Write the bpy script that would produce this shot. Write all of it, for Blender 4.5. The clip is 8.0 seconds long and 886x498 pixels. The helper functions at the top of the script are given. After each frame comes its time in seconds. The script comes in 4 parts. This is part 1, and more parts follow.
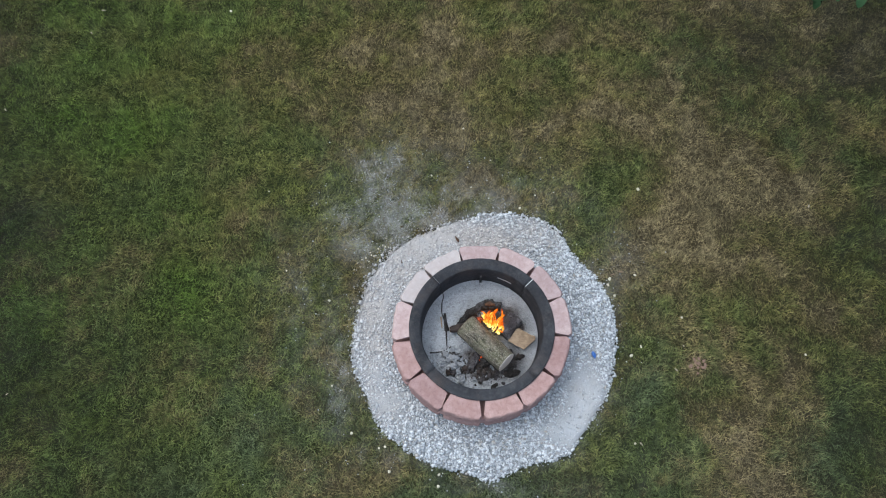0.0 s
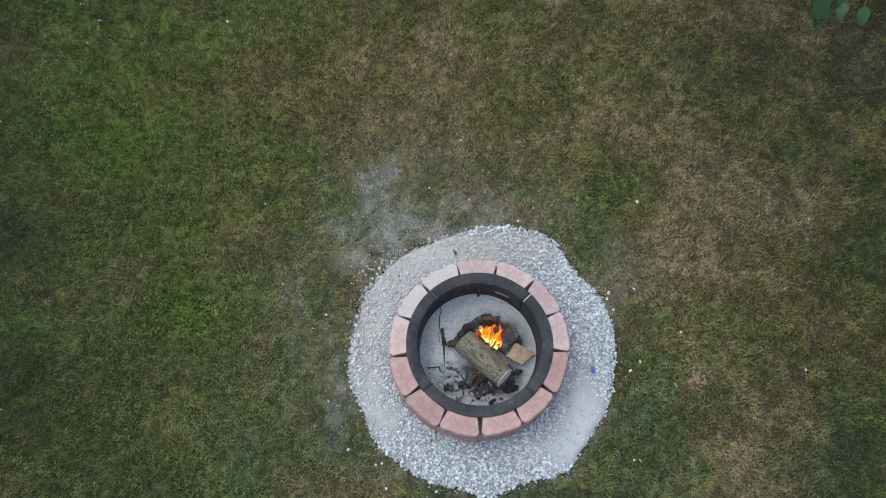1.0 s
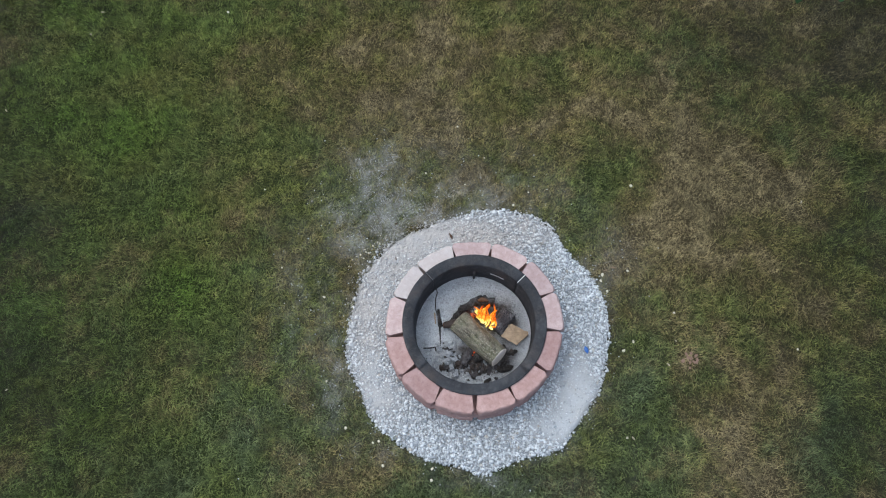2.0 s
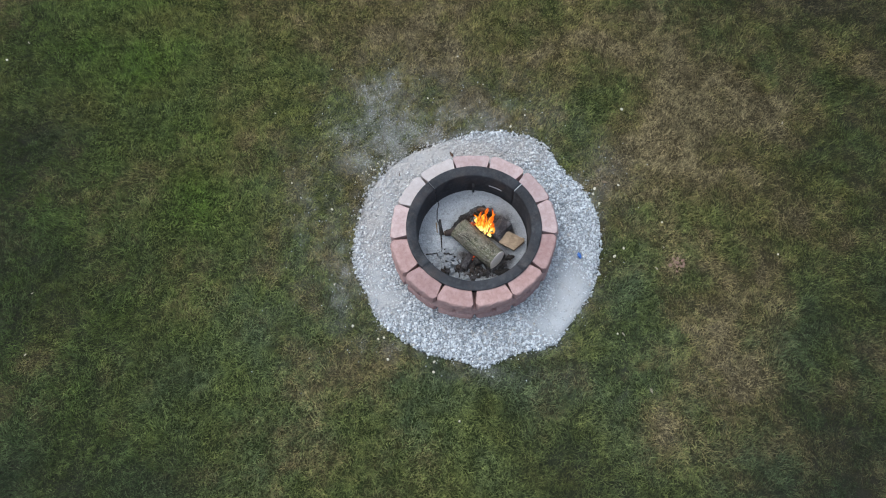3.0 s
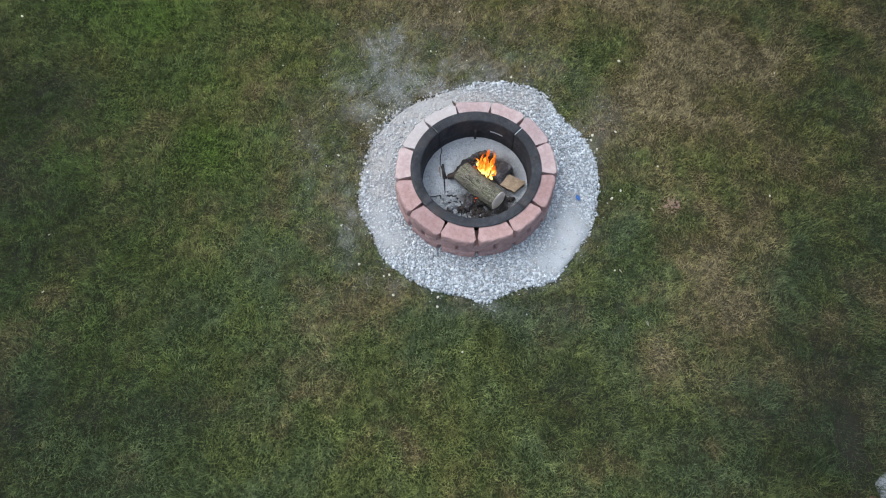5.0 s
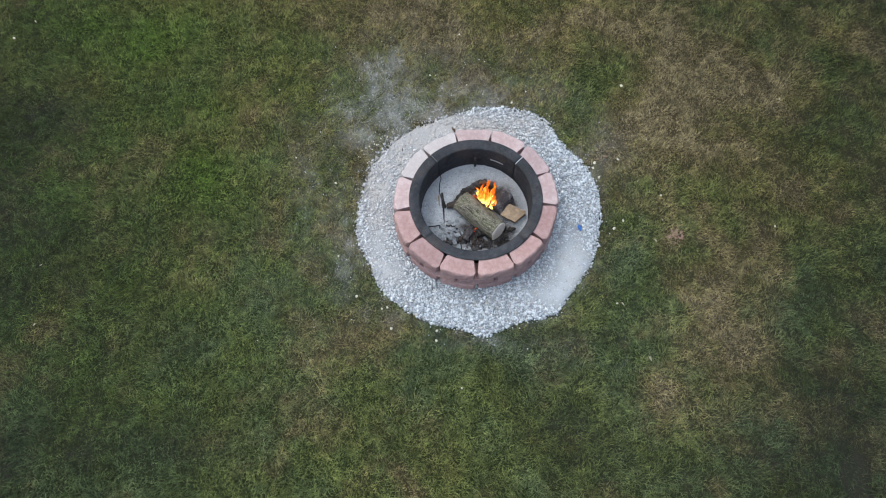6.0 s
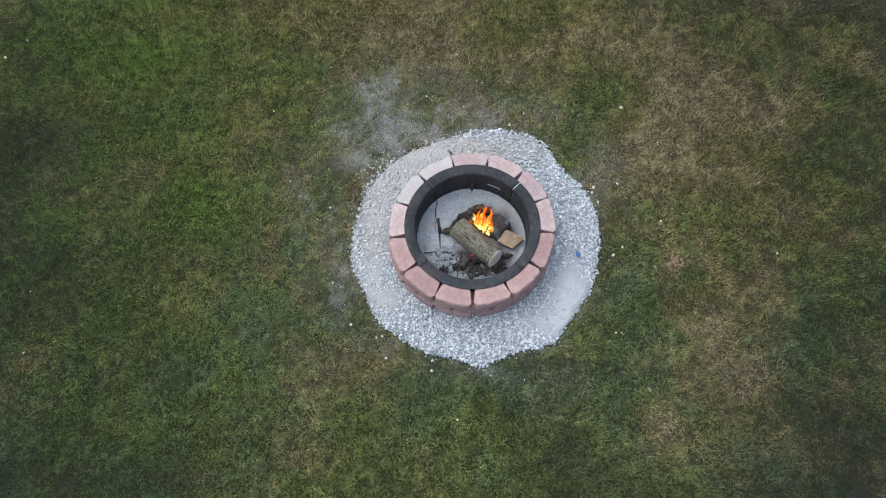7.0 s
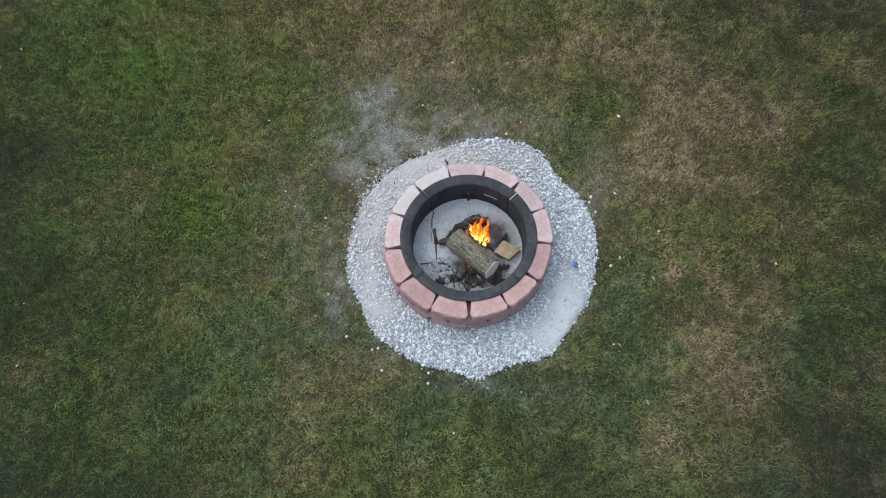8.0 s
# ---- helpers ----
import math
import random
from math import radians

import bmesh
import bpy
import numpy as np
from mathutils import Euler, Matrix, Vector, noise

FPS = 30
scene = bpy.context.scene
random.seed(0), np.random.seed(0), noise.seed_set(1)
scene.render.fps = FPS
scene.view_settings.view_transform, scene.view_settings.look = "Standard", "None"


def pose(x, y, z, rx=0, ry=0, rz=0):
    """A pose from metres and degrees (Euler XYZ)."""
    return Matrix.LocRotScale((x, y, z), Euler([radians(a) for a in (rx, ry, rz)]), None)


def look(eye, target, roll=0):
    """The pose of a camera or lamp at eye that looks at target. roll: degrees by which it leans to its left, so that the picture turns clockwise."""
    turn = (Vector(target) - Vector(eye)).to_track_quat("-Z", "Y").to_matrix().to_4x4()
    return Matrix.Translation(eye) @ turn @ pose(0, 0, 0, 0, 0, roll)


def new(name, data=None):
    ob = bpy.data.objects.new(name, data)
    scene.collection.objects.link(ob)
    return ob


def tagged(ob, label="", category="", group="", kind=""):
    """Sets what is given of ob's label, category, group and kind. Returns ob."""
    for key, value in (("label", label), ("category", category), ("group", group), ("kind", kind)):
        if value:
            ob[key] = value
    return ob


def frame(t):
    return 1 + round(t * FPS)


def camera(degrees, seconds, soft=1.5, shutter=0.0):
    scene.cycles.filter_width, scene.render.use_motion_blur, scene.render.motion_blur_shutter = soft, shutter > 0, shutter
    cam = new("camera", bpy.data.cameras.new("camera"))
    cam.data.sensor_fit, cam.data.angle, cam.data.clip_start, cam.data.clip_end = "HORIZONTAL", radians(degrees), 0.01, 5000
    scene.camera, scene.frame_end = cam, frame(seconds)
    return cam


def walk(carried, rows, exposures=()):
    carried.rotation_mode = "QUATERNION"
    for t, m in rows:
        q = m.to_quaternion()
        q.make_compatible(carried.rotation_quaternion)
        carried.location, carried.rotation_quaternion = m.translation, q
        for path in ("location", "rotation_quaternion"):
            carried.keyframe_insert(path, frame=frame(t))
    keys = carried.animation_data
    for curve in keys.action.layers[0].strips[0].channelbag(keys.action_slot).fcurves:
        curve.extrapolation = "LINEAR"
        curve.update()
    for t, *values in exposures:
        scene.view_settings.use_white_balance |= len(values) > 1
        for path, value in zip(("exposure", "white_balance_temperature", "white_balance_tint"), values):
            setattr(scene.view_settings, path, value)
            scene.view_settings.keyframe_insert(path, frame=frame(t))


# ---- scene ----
cam = camera(68.0, 8.0, soft=1.15)
PATH = [
    (0, (-0.157, -1.154, 4.739), (-0.213, -0.433, 2.875), -1.9),
    (0.5, (-0.161, -1.067, 4.734), (-0.216, -0.345, 2.869), -1.9),
    (1, (-0.144, -1.049, 4.739), (-0.2, -0.326, 2.875), -1.9),
    (2.3, (-0.055, -1.384, 4.77), (-0.131, -0.651, 2.91), -3.5),
    (2.5, (-0.057, -1.547, 4.775), (-0.13, -0.81, 2.917), -3.2),
    (3, (-0.047, -1.982, 4.77), (-0.117, -1.241, 2.914), -3.0),
    (3.5, (-0.037, -2.342, 4.76), (-0.106, -1.596, 2.906), -3.0),
    (4, (-0.045, -2.47, 4.757), (-0.114, -1.72, 2.905), -3.0),
    (4.2, (-0.045, -2.501, 4.757), (-0.114, -1.751, 2.905), -3.0),
    (4.65, (-0.047, -2.521, 4.759), (-0.117, -1.775, 2.905), -3.0),
    (5.3, (-0.051, -2.408, 4.762), (-0.121, -1.668, 2.906), -3.1),
    (5.5, (-0.052, -2.367, 4.763), (-0.122, -1.628, 2.906), -3.1),
    (6, (-0.06, -2.203, 4.768), (-0.128, -1.466, 2.91), -2.9),
    (6.5, (-0.043, -2.079, 4.767), (-0.114, -1.346, 2.907), -3.1),
    (7, (-0.027, -1.968, 4.767), (-0.1, -1.235, 2.907), -3.2),
    (7.5, (-0.018, -1.891, 4.773), (-0.089, -1.163, 2.911), -3.1),
    (8, (0.0, -1.875, 4.764), (-0.074, -1.143, 2.905), -3.4),
]
walk(cam, [(t, look(eye, target, roll)) for t, eye, target, roll in PATH], [(0, 0.47, 5900, 4), (1.0, 0.45, 5900, 4), (3.0, 0.50, 5900, 4), (5.5, 0.60, 5900, 4), (8.0, 0.57, 5900, 4)])

# ---- light: an overcast evening sky ----
world = bpy.data.worlds.new("overcast_evening")
scene.world = world
world.use_nodes = True
wn = world.node_tree
sky = wn.nodes.new("ShaderNodeTexSky")
sky.sky_type, sky.sun_disc = "NISHITA", False
sky.sun_elevation, sky.sun_rotation = radians(62), radians(-60)
sky.air_density, sky.dust_density = 1.0, 4.0
wn.links.new(sky.outputs[0], wn.nodes["Background"].inputs[0])
wn.nodes["Background"].inputs[1].default_value = 0.11
sun_data = bpy.data.lights.new("cloudy_sun", "SUN")
sun_data.energy, sun_data.angle, sun_data.color = 1.5, radians(100), (1.0, 0.98, 0.96)
sun = new("cloudy_sun", sun_data)
sun.matrix_world = look((-3.0, 1.2, 10), (0, 0, 0))

# ---- small tools ----
TAU = 2 * math.pi


def part(name, bm, material, parent=None, label="", smooth=False):
    """One mesh object from a bmesh, under its parent."""
    me = bpy.data.meshes.new(name)
    bm.to_mesh(me)
    bm.free()
    me.materials.append(material)
    if smooth:
        me.shade_smooth()
    ob = new(name, me)
    ob.parent = parent
    if label:
        ob["label"] = label
    return ob


def empty(name, x=0, y=0, z=0):
    ob = new(name)
    ob.empty_display_size = 0.1
    ob.location = (x, y, z)
    bpy.context.view_layer.update()
    return ob


def lattice(ix, iy, seed):
    h = (ix * 374761393 + iy * 668265263 + seed * 974634777) & 0xFFFFFFFF
    h = ((h ^ (h >> 13)) * 1274126177) & 0xFFFFFFFF
    return ((h ^ (h >> 16)) & 0xFFFF) / 65535.0


def vnoise(x, y, scale, seed, octaves=3):
    """Fractal value noise in 0..1 over arrays of x and y; scale in metres."""
    x, y = np.asarray(x, float) / scale, np.asarray(y, float) / scale
    total, amp, norm = 0.0, 1.0, 0.0
    for o in range(octaves):
        x, y = x * 0.788 - y * 0.616, x * 0.616 + y * 0.788
        ix, iy = np.floor(x).astype(np.int64), np.floor(y).astype(np.int64)
        fx, fy = x - ix, y - iy
        fx, fy = fx * fx * (3 - 2 * fx), fy * fy * (3 - 2 * fy)
        a, b = lattice(ix, iy, seed + o), lattice(ix + 1, iy, seed + o)
        c, d = lattice(ix, iy + 1, seed + o), lattice(ix + 1, iy + 1, seed + o)
        total = total + amp * ((a * (1 - fx) + b * fx) * (1 - fy) + (c * (1 - fx) + d * fx) * fy)
        norm += amp
        amp, x, y = amp * 0.55, x * 2.03 + 7.1, y * 2.03 + 3.7
    return total / norm


def blobs(x, y, spots):
    """Soft round patches: (x, y, rx, ry, weight) each."""
    total = np.zeros_like(np.asarray(x, float))
    for bx, by, rx, ry, w in spots:
        total = total + w * np.exp(-(((x - bx) / rx) ** 2) - ((y - by) / ry) ** 2)
    return total


class Nodes:
    """Short hand for a material's nodes."""

    def __init__(self, name):
        self.m = bpy.data.materials.new(name)
        self.m.use_nodes = True
        self.t = self.m.node_tree
        self.b = self.t.nodes["Principled BSDF"]

    def set(self, socket, value):
        if isinstance(value, bpy.types.NodeSocket):
            self.t.links.new(value, socket)
        elif value is not None:
            socket.default_value = value

    def noise(self, scale, detail=4, rough=0.6, vec=None, dist=0.0):
        n = self.t.nodes.new("ShaderNodeTexNoise")
        n.inputs["Scale"].default_value, n.inputs["Detail"].default_value = scale, detail
        n.inputs["Roughness"].default_value, n.inputs["Distortion"].default_value = rough, dist
        self.set(n.inputs["Vector"], vec if vec is not None else self.coord())
        return n.outputs["Fac"]

    def voronoi(self, scale, vec=None, feature="F1", out="Distance"):
        n = self.t.nodes.new("ShaderNodeTexVoronoi")
        n.feature = feature
        n.inputs["Scale"].default_value = scale
        self.set(n.inputs["Vector"], vec if vec is not None else self.coord())
        return n.outputs[out]

    def coord(self, which="Object"):
        n = self.t.nodes.new("ShaderNodeTexCoord")
        return n.outputs[which]

    def stretch(self, sx, sy, sz, vec=None):
        n = self.t.nodes.new("ShaderNodeMapping")
        n.inputs["Scale"].default_value = (sx, sy, sz)
        self.set(n.inputs["Vector"], vec if vec is not None else self.coord())
        return n.outputs[0]

    def math(self, op, a, b=0.0, c=0.0, clamp=False):
        n = self.t.nodes.new("ShaderNodeMath")
        n.operation, n.use_clamp = op, clamp
        for s, v in zip(n.inputs, (a, b, c)):
            self.set(s, v)
        return n.outputs[0]

    def ramp(self, fac, *stops):
        n = self.t.nodes.new("ShaderNodeValToRGB")
        e = n.color_ramp.elements
        while len(e) < len(stops):
            e.new(0.5)
        for el, (p, c) in zip(e, stops):
            el.position = p
            el.color = (*c, 1) if not isinstance(c, (int, float)) else (c, c, c, 1)
        self.set(n.inputs[0], fac)
        return n.outputs[0]

    def mix(self, fac, a, b, mode="MIX"):
        n = self.t.nodes.new("ShaderNodeMix")
        n.data_type, n.blend_type = "RGBA", mode
        for s, v in ((n.inputs[0], fac), (n.inputs[6], a), (n.inputs[7], b)):
            if isinstance(v, tuple):
                v = (*v, 1)
            self.set(s, v)
        return n.outputs[2]

    def attr(self, name):
        n = self.t.nodes.new("ShaderNodeAttribute")
        n.attribute_name = name
        return n.outputs["Fac"]

    def island(self):
        return self.t.nodes.new("ShaderNodeNewGeometry").outputs["Random Per Island"]

    def each(self):
        return self.t.nodes.new("ShaderNodeObjectInfo").outputs["Random"]

    def bump(self, height, strength, dist=0.01):
        n = self.t.nodes.new("ShaderNodeBump")
        n.inputs["Strength"].default_value, n.inputs["Distance"].default_value = strength, dist
        self.set(n.inputs["Height"], height)
        self.set(self.b.inputs["Normal"], n.outputs[0])

    def done(self, colour, rough=0.8, metal=0.0, spec=0.3):
        self.set(self.b.inputs["Base Color"], (*colour, 1) if isinstance(colour, tuple) else colour)
        self.set(self.b.inputs["Roughness"], rough)
        self.set(self.b.inputs["Metallic"], metal)
        self.b.inputs["Specular IOR Level"].default_value = spec
        return self.m


# ---- materials ----
GREEN_A, GREEN_B = (0.052, 0.067, 0.020), (0.232, 0.266, 0.083)
DRY_A, DRY_B = (0.088, 0.071, 0.030), (0.372, 0.296, 0.134)
DUST = (0.52, 0.515, 0.50)


def grass_material():
    n = Nodes("grass_blades")
    r = n.island()
    bright = n.math("ADD", n.math("MULTIPLY", n.math("POWER", r, 1.7), 1.0), 0.04)
    green = n.mix(bright, GREEN_A, GREEN_B)
    # the sward runs from yellowish to bluish green in soft patches
    hue = n.math("ADD", n.noise(1.5, 5, 0.7), n.attr("warm"))
    green = n.mix(n.ramp(hue, (0.48, 0.0), (0.68, 0.85)), green, n.mix(bright, (0.080, 0.074, 0.018), (0.285, 0.264, 0.084)))
    green = n.mix(n.ramp(hue, (0.28, 0.70), (0.47, 0.0)), green, n.mix(bright, (0.042, 0.062, 0.031), (0.165, 0.214, 0.115)))
    green = n.mix(n.attr("lush"), green, n.mix(bright, (0.044, 0.072, 0.011), (0.190, 0.285, 0.052)))
    dry = n.mix(n.noise(3.1, 4, 0.6), n.mix(bright, DRY_A, DRY_B), n.mix(bright, (0.100, 0.074, 0.035), (0.335, 0.242, 0.116)))
    # every blade turns dry at its own point, so that patches have mixed edges
    own = n.math("FRACT", n.math("MULTIPLY", r, 37.0))
    turn = n.math("ADD", n.math("MULTIPLY", n.attr("dry"), 1.9), n.math("SUBTRACT", n.math("ADD", n.math("MULTIPLY", own, 0.75), n.math("MULTIPLY", n.noise(11, 4, 0.65), 0.7)), 1.24), clamp=True)
    dry = n.mix(n.ramp(n.attr("dry"), (0.62, 0.0), (0.92, 0.5)), dry, n.mix(bright, (0.15, 0.122, 0.070), (0.46, 0.385, 0.235)))
    colour = n.mix(n.math("MULTIPLY", turn, 0.9), green, dry)
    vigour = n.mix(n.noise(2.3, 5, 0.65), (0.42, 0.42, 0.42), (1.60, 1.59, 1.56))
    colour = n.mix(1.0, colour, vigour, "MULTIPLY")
    # single tufts differ from their neighbours
    tuft = n.ramp(n.noise(15, 4, 0.65), (0.32, (0.50, 0.51, 0.50)), (0.50, (0.98, 0.98, 0.97)), (0.68, (1.48, 1.46, 1.42)))
    colour = n.mix(1.0, colour, tuft, "MULTIPLY")
    # painted vignette and dark turf patches, both multiplied into the blade colour
    colour = n.mix(n.attr("dimmed"), colour, n.mix(1.0, colour, (0.36, 0.40, 0.40), "MULTIPLY"))
    colour = n.mix(n.attr("dust"), colour, DUST)
    return n.done(colour, 0.65, 0.0, 0.2)


def soil_material():
    n = Nodes("thatch_and_soil")
    fine, mid = n.noise(160, 5, 0.7), n.noise(22, 4)
    green = n.mix(fine, (0.010, 0.016, 0.005), (0.034, 0.045, 0.014))
    dry = n.mix(fine, (0.022, 0.018, 0.009), (0.080, 0.064, 0.032))
    turn = n.math("ADD", n.math("MULTIPLY", n.attr("dry"), 1.5), n.math("SUBTRACT", mid, 0.75), clamp=True)
    colour = n.mix(turn, green, dry)
    turf = n.mix(n.noise(1.1, 5, 0.65), (0.040, 0.052, 0.018), (0.125, 0.110, 0.056))
    turf = n.mix(1.0, turf, n.mix(fine, (0.6, 0.6, 0.6), (1.5, 1.5, 1.5)), "MULTIPLY")
    colour = n.mix(n.attr("far"), colour, turf)
    # mask of scraped soil plus the painted vignette and dark turf
    colour = n.mix(n.attr("bare"), colour, n.mix(fine, (0.012, 0.012, 0.009), (0.044, 0.042, 0.030)))
    colour = n.mix(n.math("MULTIPLY", n.attr("dust"), n.ramp(fine, (0.38, 0.1), (0.58, 1.0))), colour, DUST)
    n.bump(fine, 0.6, 0.02)
    return n.done(colour, 0.9, 0.0, 0.1)


def limestone_material(name, low, high, grit=0.0):
    n = Nodes(name)
    r = n.island()
    tone = n.ramp(r, (0.0, low), (0.35, tuple((a + b) / 2 for a, b in zip(low, high))), (1.0, high))
    speck = n.noise(90, 5, 0.7)
    tone = n.mix(n.ramp(speck, (0.36, 1.0), (0.5, 0.0)), tone, tuple(c * 0.72 for c in low))
    warm = n.math("GREATER_THAN", n.math("FRACT", n.math("MULTIPLY", r, 53.0)), 0.965)
    tone = n.mix(n.math("MULTIPLY", warm, 0.5), tone, (0.42, 0.36, 0.27))
    tone = n.mix(n.attr("grime"), tone, n.mix(r, (0.35, 0.328, 0.308), (0.64, 0.61, 0.58)))
    n.bump(n.noise(220, 4, 0.7), 0.35, 0.004)
    return n.done(tone, 0.85, 0.0, 0.2)


def grit_material():
    n = Nodes("limestone_grit")
    cell = n.voronoi(190, out="Color")
    fine, mid = n.noise(260, 4, 0.7), n.noise(7, 4)
    # gap shade between the stones painted as dark bed colour; powder stays pale
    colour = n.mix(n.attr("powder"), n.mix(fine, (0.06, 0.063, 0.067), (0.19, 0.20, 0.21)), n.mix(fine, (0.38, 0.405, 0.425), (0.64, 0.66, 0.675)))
    colour = n.mix(n.math("MULTIPLY", cell, 0.45), colour, (0.60, 0.62, 0.64))
    colour = n.mix(n.ramp(mid, (0.45, 0.0), (0.7, 0.4)), colour, (0.42, 0.40, 0.37))
    colour = n.mix(n.attr("grime"), colour, n.mix(fine, (0.33, 0.31, 0.29), (0.60, 0.575, 0.55)))
    n.bump(n.voronoi(190), 0.7, 0.006)
    return n.done(colour, 0.9, 0.0, 0.15)


def block_material(name, base, worn, dark):
    n = Nodes(name)
    big, mid, fine = n.noise(9, 4), n.noise(42, 5, 0.65), n.noise(300, 4, 0.75)
    colour = n.mix(n.ramp(big, (0.38, 0.0), (0.64, 1.0)), base, worn)
    colour = n.mix(n.ramp(mid, (0.32, 0.45), (0.50, 0.0)), colour, dark)
    colour = n.mix(n.ramp(fine, (0.36, 0.35), (0.48, 0.0)), colour, dark)
    colour = n.mix(n.ramp(n.noise(60, 5, 0.7, n.stretch(1.0, 0.35, 1.0)), (0.55, 0.0), (0.75, 0.3)), colour, tuple(min(0.75, c * 1.35) for c in worn))
    tint = n.mix(n.each(), (0.80, 0.78, 0.79), (1.04, 1.02, 1.0))
    colour = n.mix(1.0, colour, tint, "MULTIPLY")
    n.bump(n.math("ADD", n.math("MULTIPLY", fine, 0.5), mid), 0.35, 0.006)
    return n.done(colour, 0.88, 0.0, 0.2)


def steel_material():
    n = Nodes("black_painted_steel")
    big, fine = n.noise(6, 5, 0.65), n.noise(120, 4, 0.7)
    colour = n.mix(n.ramp(big, (0.35, 0.0), (0.7, 1.0)), (0.017, 0.018, 0.021), (0.048, 0.051, 0.058))
    colour = n.mix(n.ramp(fine, (0.56, 0.0), (0.76, 0.3)), colour, (0.14, 0.14, 0.148))
    colour = n.mix(n.ramp(n.noise(19, 4, 0.7), (0.5, 0.0), (0.75, 0.5)), colour, (0.105, 0.102, 0.102))
    # rust and soot where the heat has burnt the paint off
    colour = n.mix(n.ramp(n.noise(4.2, 5, 0.7), (0.52, 0.0), (0.68, 0.55)), colour, n.mix(fine, (0.045, 0.034, 0.029), (0.11, 0.088, 0.078)))
    n.bump(fine, 0.12, 0.002)
    return n.done(colour, n.math("ADD", n.math("MULTIPLY", big, 0.2), 0.6), 0.0, 0.25)


def ash_material():
    n = Nodes("wood_ash")
    big, mid, fine = n.noise(5.5, 5, 0.65), n.noise(38, 5, 0.7), n.ramp(n.noise(130, 5, 0.8), (0.3, 0.0), (0.7, 1.0))
    colour = n.mix(fine, (0.40, 0.422, 0.450), (0.82, 0.845, 0.875))
    colour = n.mix(n.ramp(mid, (0.30, 0.5), (0.46, 0.0)), colour, (0.22, 0.225, 0.24))
    colour = n.mix(n.ramp(big, (0.5, 0.0), (0.72, 0.5)), colour, (0.36, 0.36, 0.37))
    colour = n.mix(n.attr("burnt"), colour, n.mix(fine, (0.035, 0.030, 0.028), (0.13, 0.11, 0.10)))
    n.bump(n.math("ADD", mid, n.math("MULTIPLY", fine, 0.6)), 0.8, 0.012)
    return n.done(colour, 0.95, 0.0, 0.1)


def bark_material():
    n = Nodes("mossy_bark")
    long = n.stretch(1.0, 1.0, 0.22)
    ridge, fine, big = n.noise(46, 6, 0.7, long, 0.6), n.noise(150, 4, 0.7), n.noise(11, 3)
    colour = n.mix(n.ramp(ridge, (0.36, 0.0), (0.62, 1.0)), (0.028, 0.024, 0.019), (0.205, 0.178, 0.130))
    colour = n.mix(n.ramp(big, (0.42, 0.0), (0.62, 0.4)), colour, (0.115, 0.125, 0.062))
    colour = n.mix(n.ramp(fine, (0.54, 0.0), (0.62, 0.9)), colour, (0.42, 0.40, 0.325))
    n.bump(n.math("ADD", ridge, n.math("MULTIPLY", fine, 0.4)), 0.9, 0.012)
    return n.done(colour, 0.9, 0.0, 0.15)


def cut_material(name, a, b, along=(1.0, 1.0, 0.15), stain=0.55):
    n = Nodes(name)
    grain = n.stretch(*along)
    fine, big = n.noise(130, 5, 0.7, grain), n.noise(16, 4)
    colour = n.mix(fine, a, b)
    colour = n.mix(n.ramp(big, (0.36, stain), (0.56, 0.0)), colour, tuple(c * 0.55 for c in a))
    n.bump(fine, 0.5, 0.006)
    return n.done(colour, 0.85, 0.0, 0.15)


def char_material(name, low, high, cover):
    n = Nodes(name)
    crack, fine, big = n.voronoi(55, feature="DISTANCE_TO_EDGE"), n.noise(180, 4, 0.7), n.noise(14, 4)
    colour = n.mix(fine, low, high)
    colour = n.mix(n.ramp(big, (0.48, 0.0), (0.66, cover)), colour, (0.24, 0.235, 0.24))
    n.bump(n.math("ADD", n.math("MULTIPLY", crack, 3.0), fine), 0.8, 0.012)
    return n.done(colour, 0.75, 0.0, 0.3)


def ember_material():
    n = Nodes("glowing_ember")
    hot = n.ramp(n.noise(60, 4, 0.7), (0.45, (0.0, 0.0, 0.0)), (0.62, (0.8, 0.10, 0.01)), (0.8, (1.0, 0.35, 0.05)))
    n.set(n.b.inputs["Emission Color"], hot)
    n.b.inputs["Emission Strength"].default_value = 1.0
    return n.done((0.03, 0.022, 0.02), 0.8)


def flame_material():
    n = Nodes("flame")
    z = n.attr("height")
    lick = n.noise(26, 3, 0.6, n.stretch(1.0, 1.0, 0.35), 0.8)
    heat = n.math("ADD", n.math("MULTIPLY", z, -1.0), n.math("ADD", n.math("MULTIPLY", lick, 1.7), 0.24), clamp=True)
    colour = n.ramp(heat, (0.0, (0.60, 0.05, 0.004)), (0.35, (1.0, 0.15, 0.008)), (0.66, (1.0, 0.34, 0.025)), (1.0, (1.0, 0.74, 0.20)))
    em = n.t.nodes.new("ShaderNodeEmission")
    n.set(em.inputs[0], colour)
    n.set(em.inputs[1], n.math("ADD", n.math("MULTIPLY", heat, 1.25), 0.42))
    clear = n.t.nodes.new("ShaderNodeBsdfTransparent")
    mixer = n.t.nodes.new("ShaderNodeMixShader")
    n.set(mixer.inputs[0], n.ramp(heat, (0.06, 0.0), (0.34, 0.9)))
    n.t.links.new(clear.outputs[0], mixer.inputs[1])
    n.t.links.new(em.outputs[0], mixer.inputs[2])
    n.t.links.new(mixer.outputs[0], n.t.nodes["Material Output"].inputs[0])
    return n.m


def plain_material(name, a, b, rough=0.6, scale=30, metal=0.0):
    n = Nodes(name)
    f = n.noise(scale, 4, 0.65)
    n.bump(f, 0.2, 0.004)
    return n.done(n.mix(f, a, b), rough, metal)


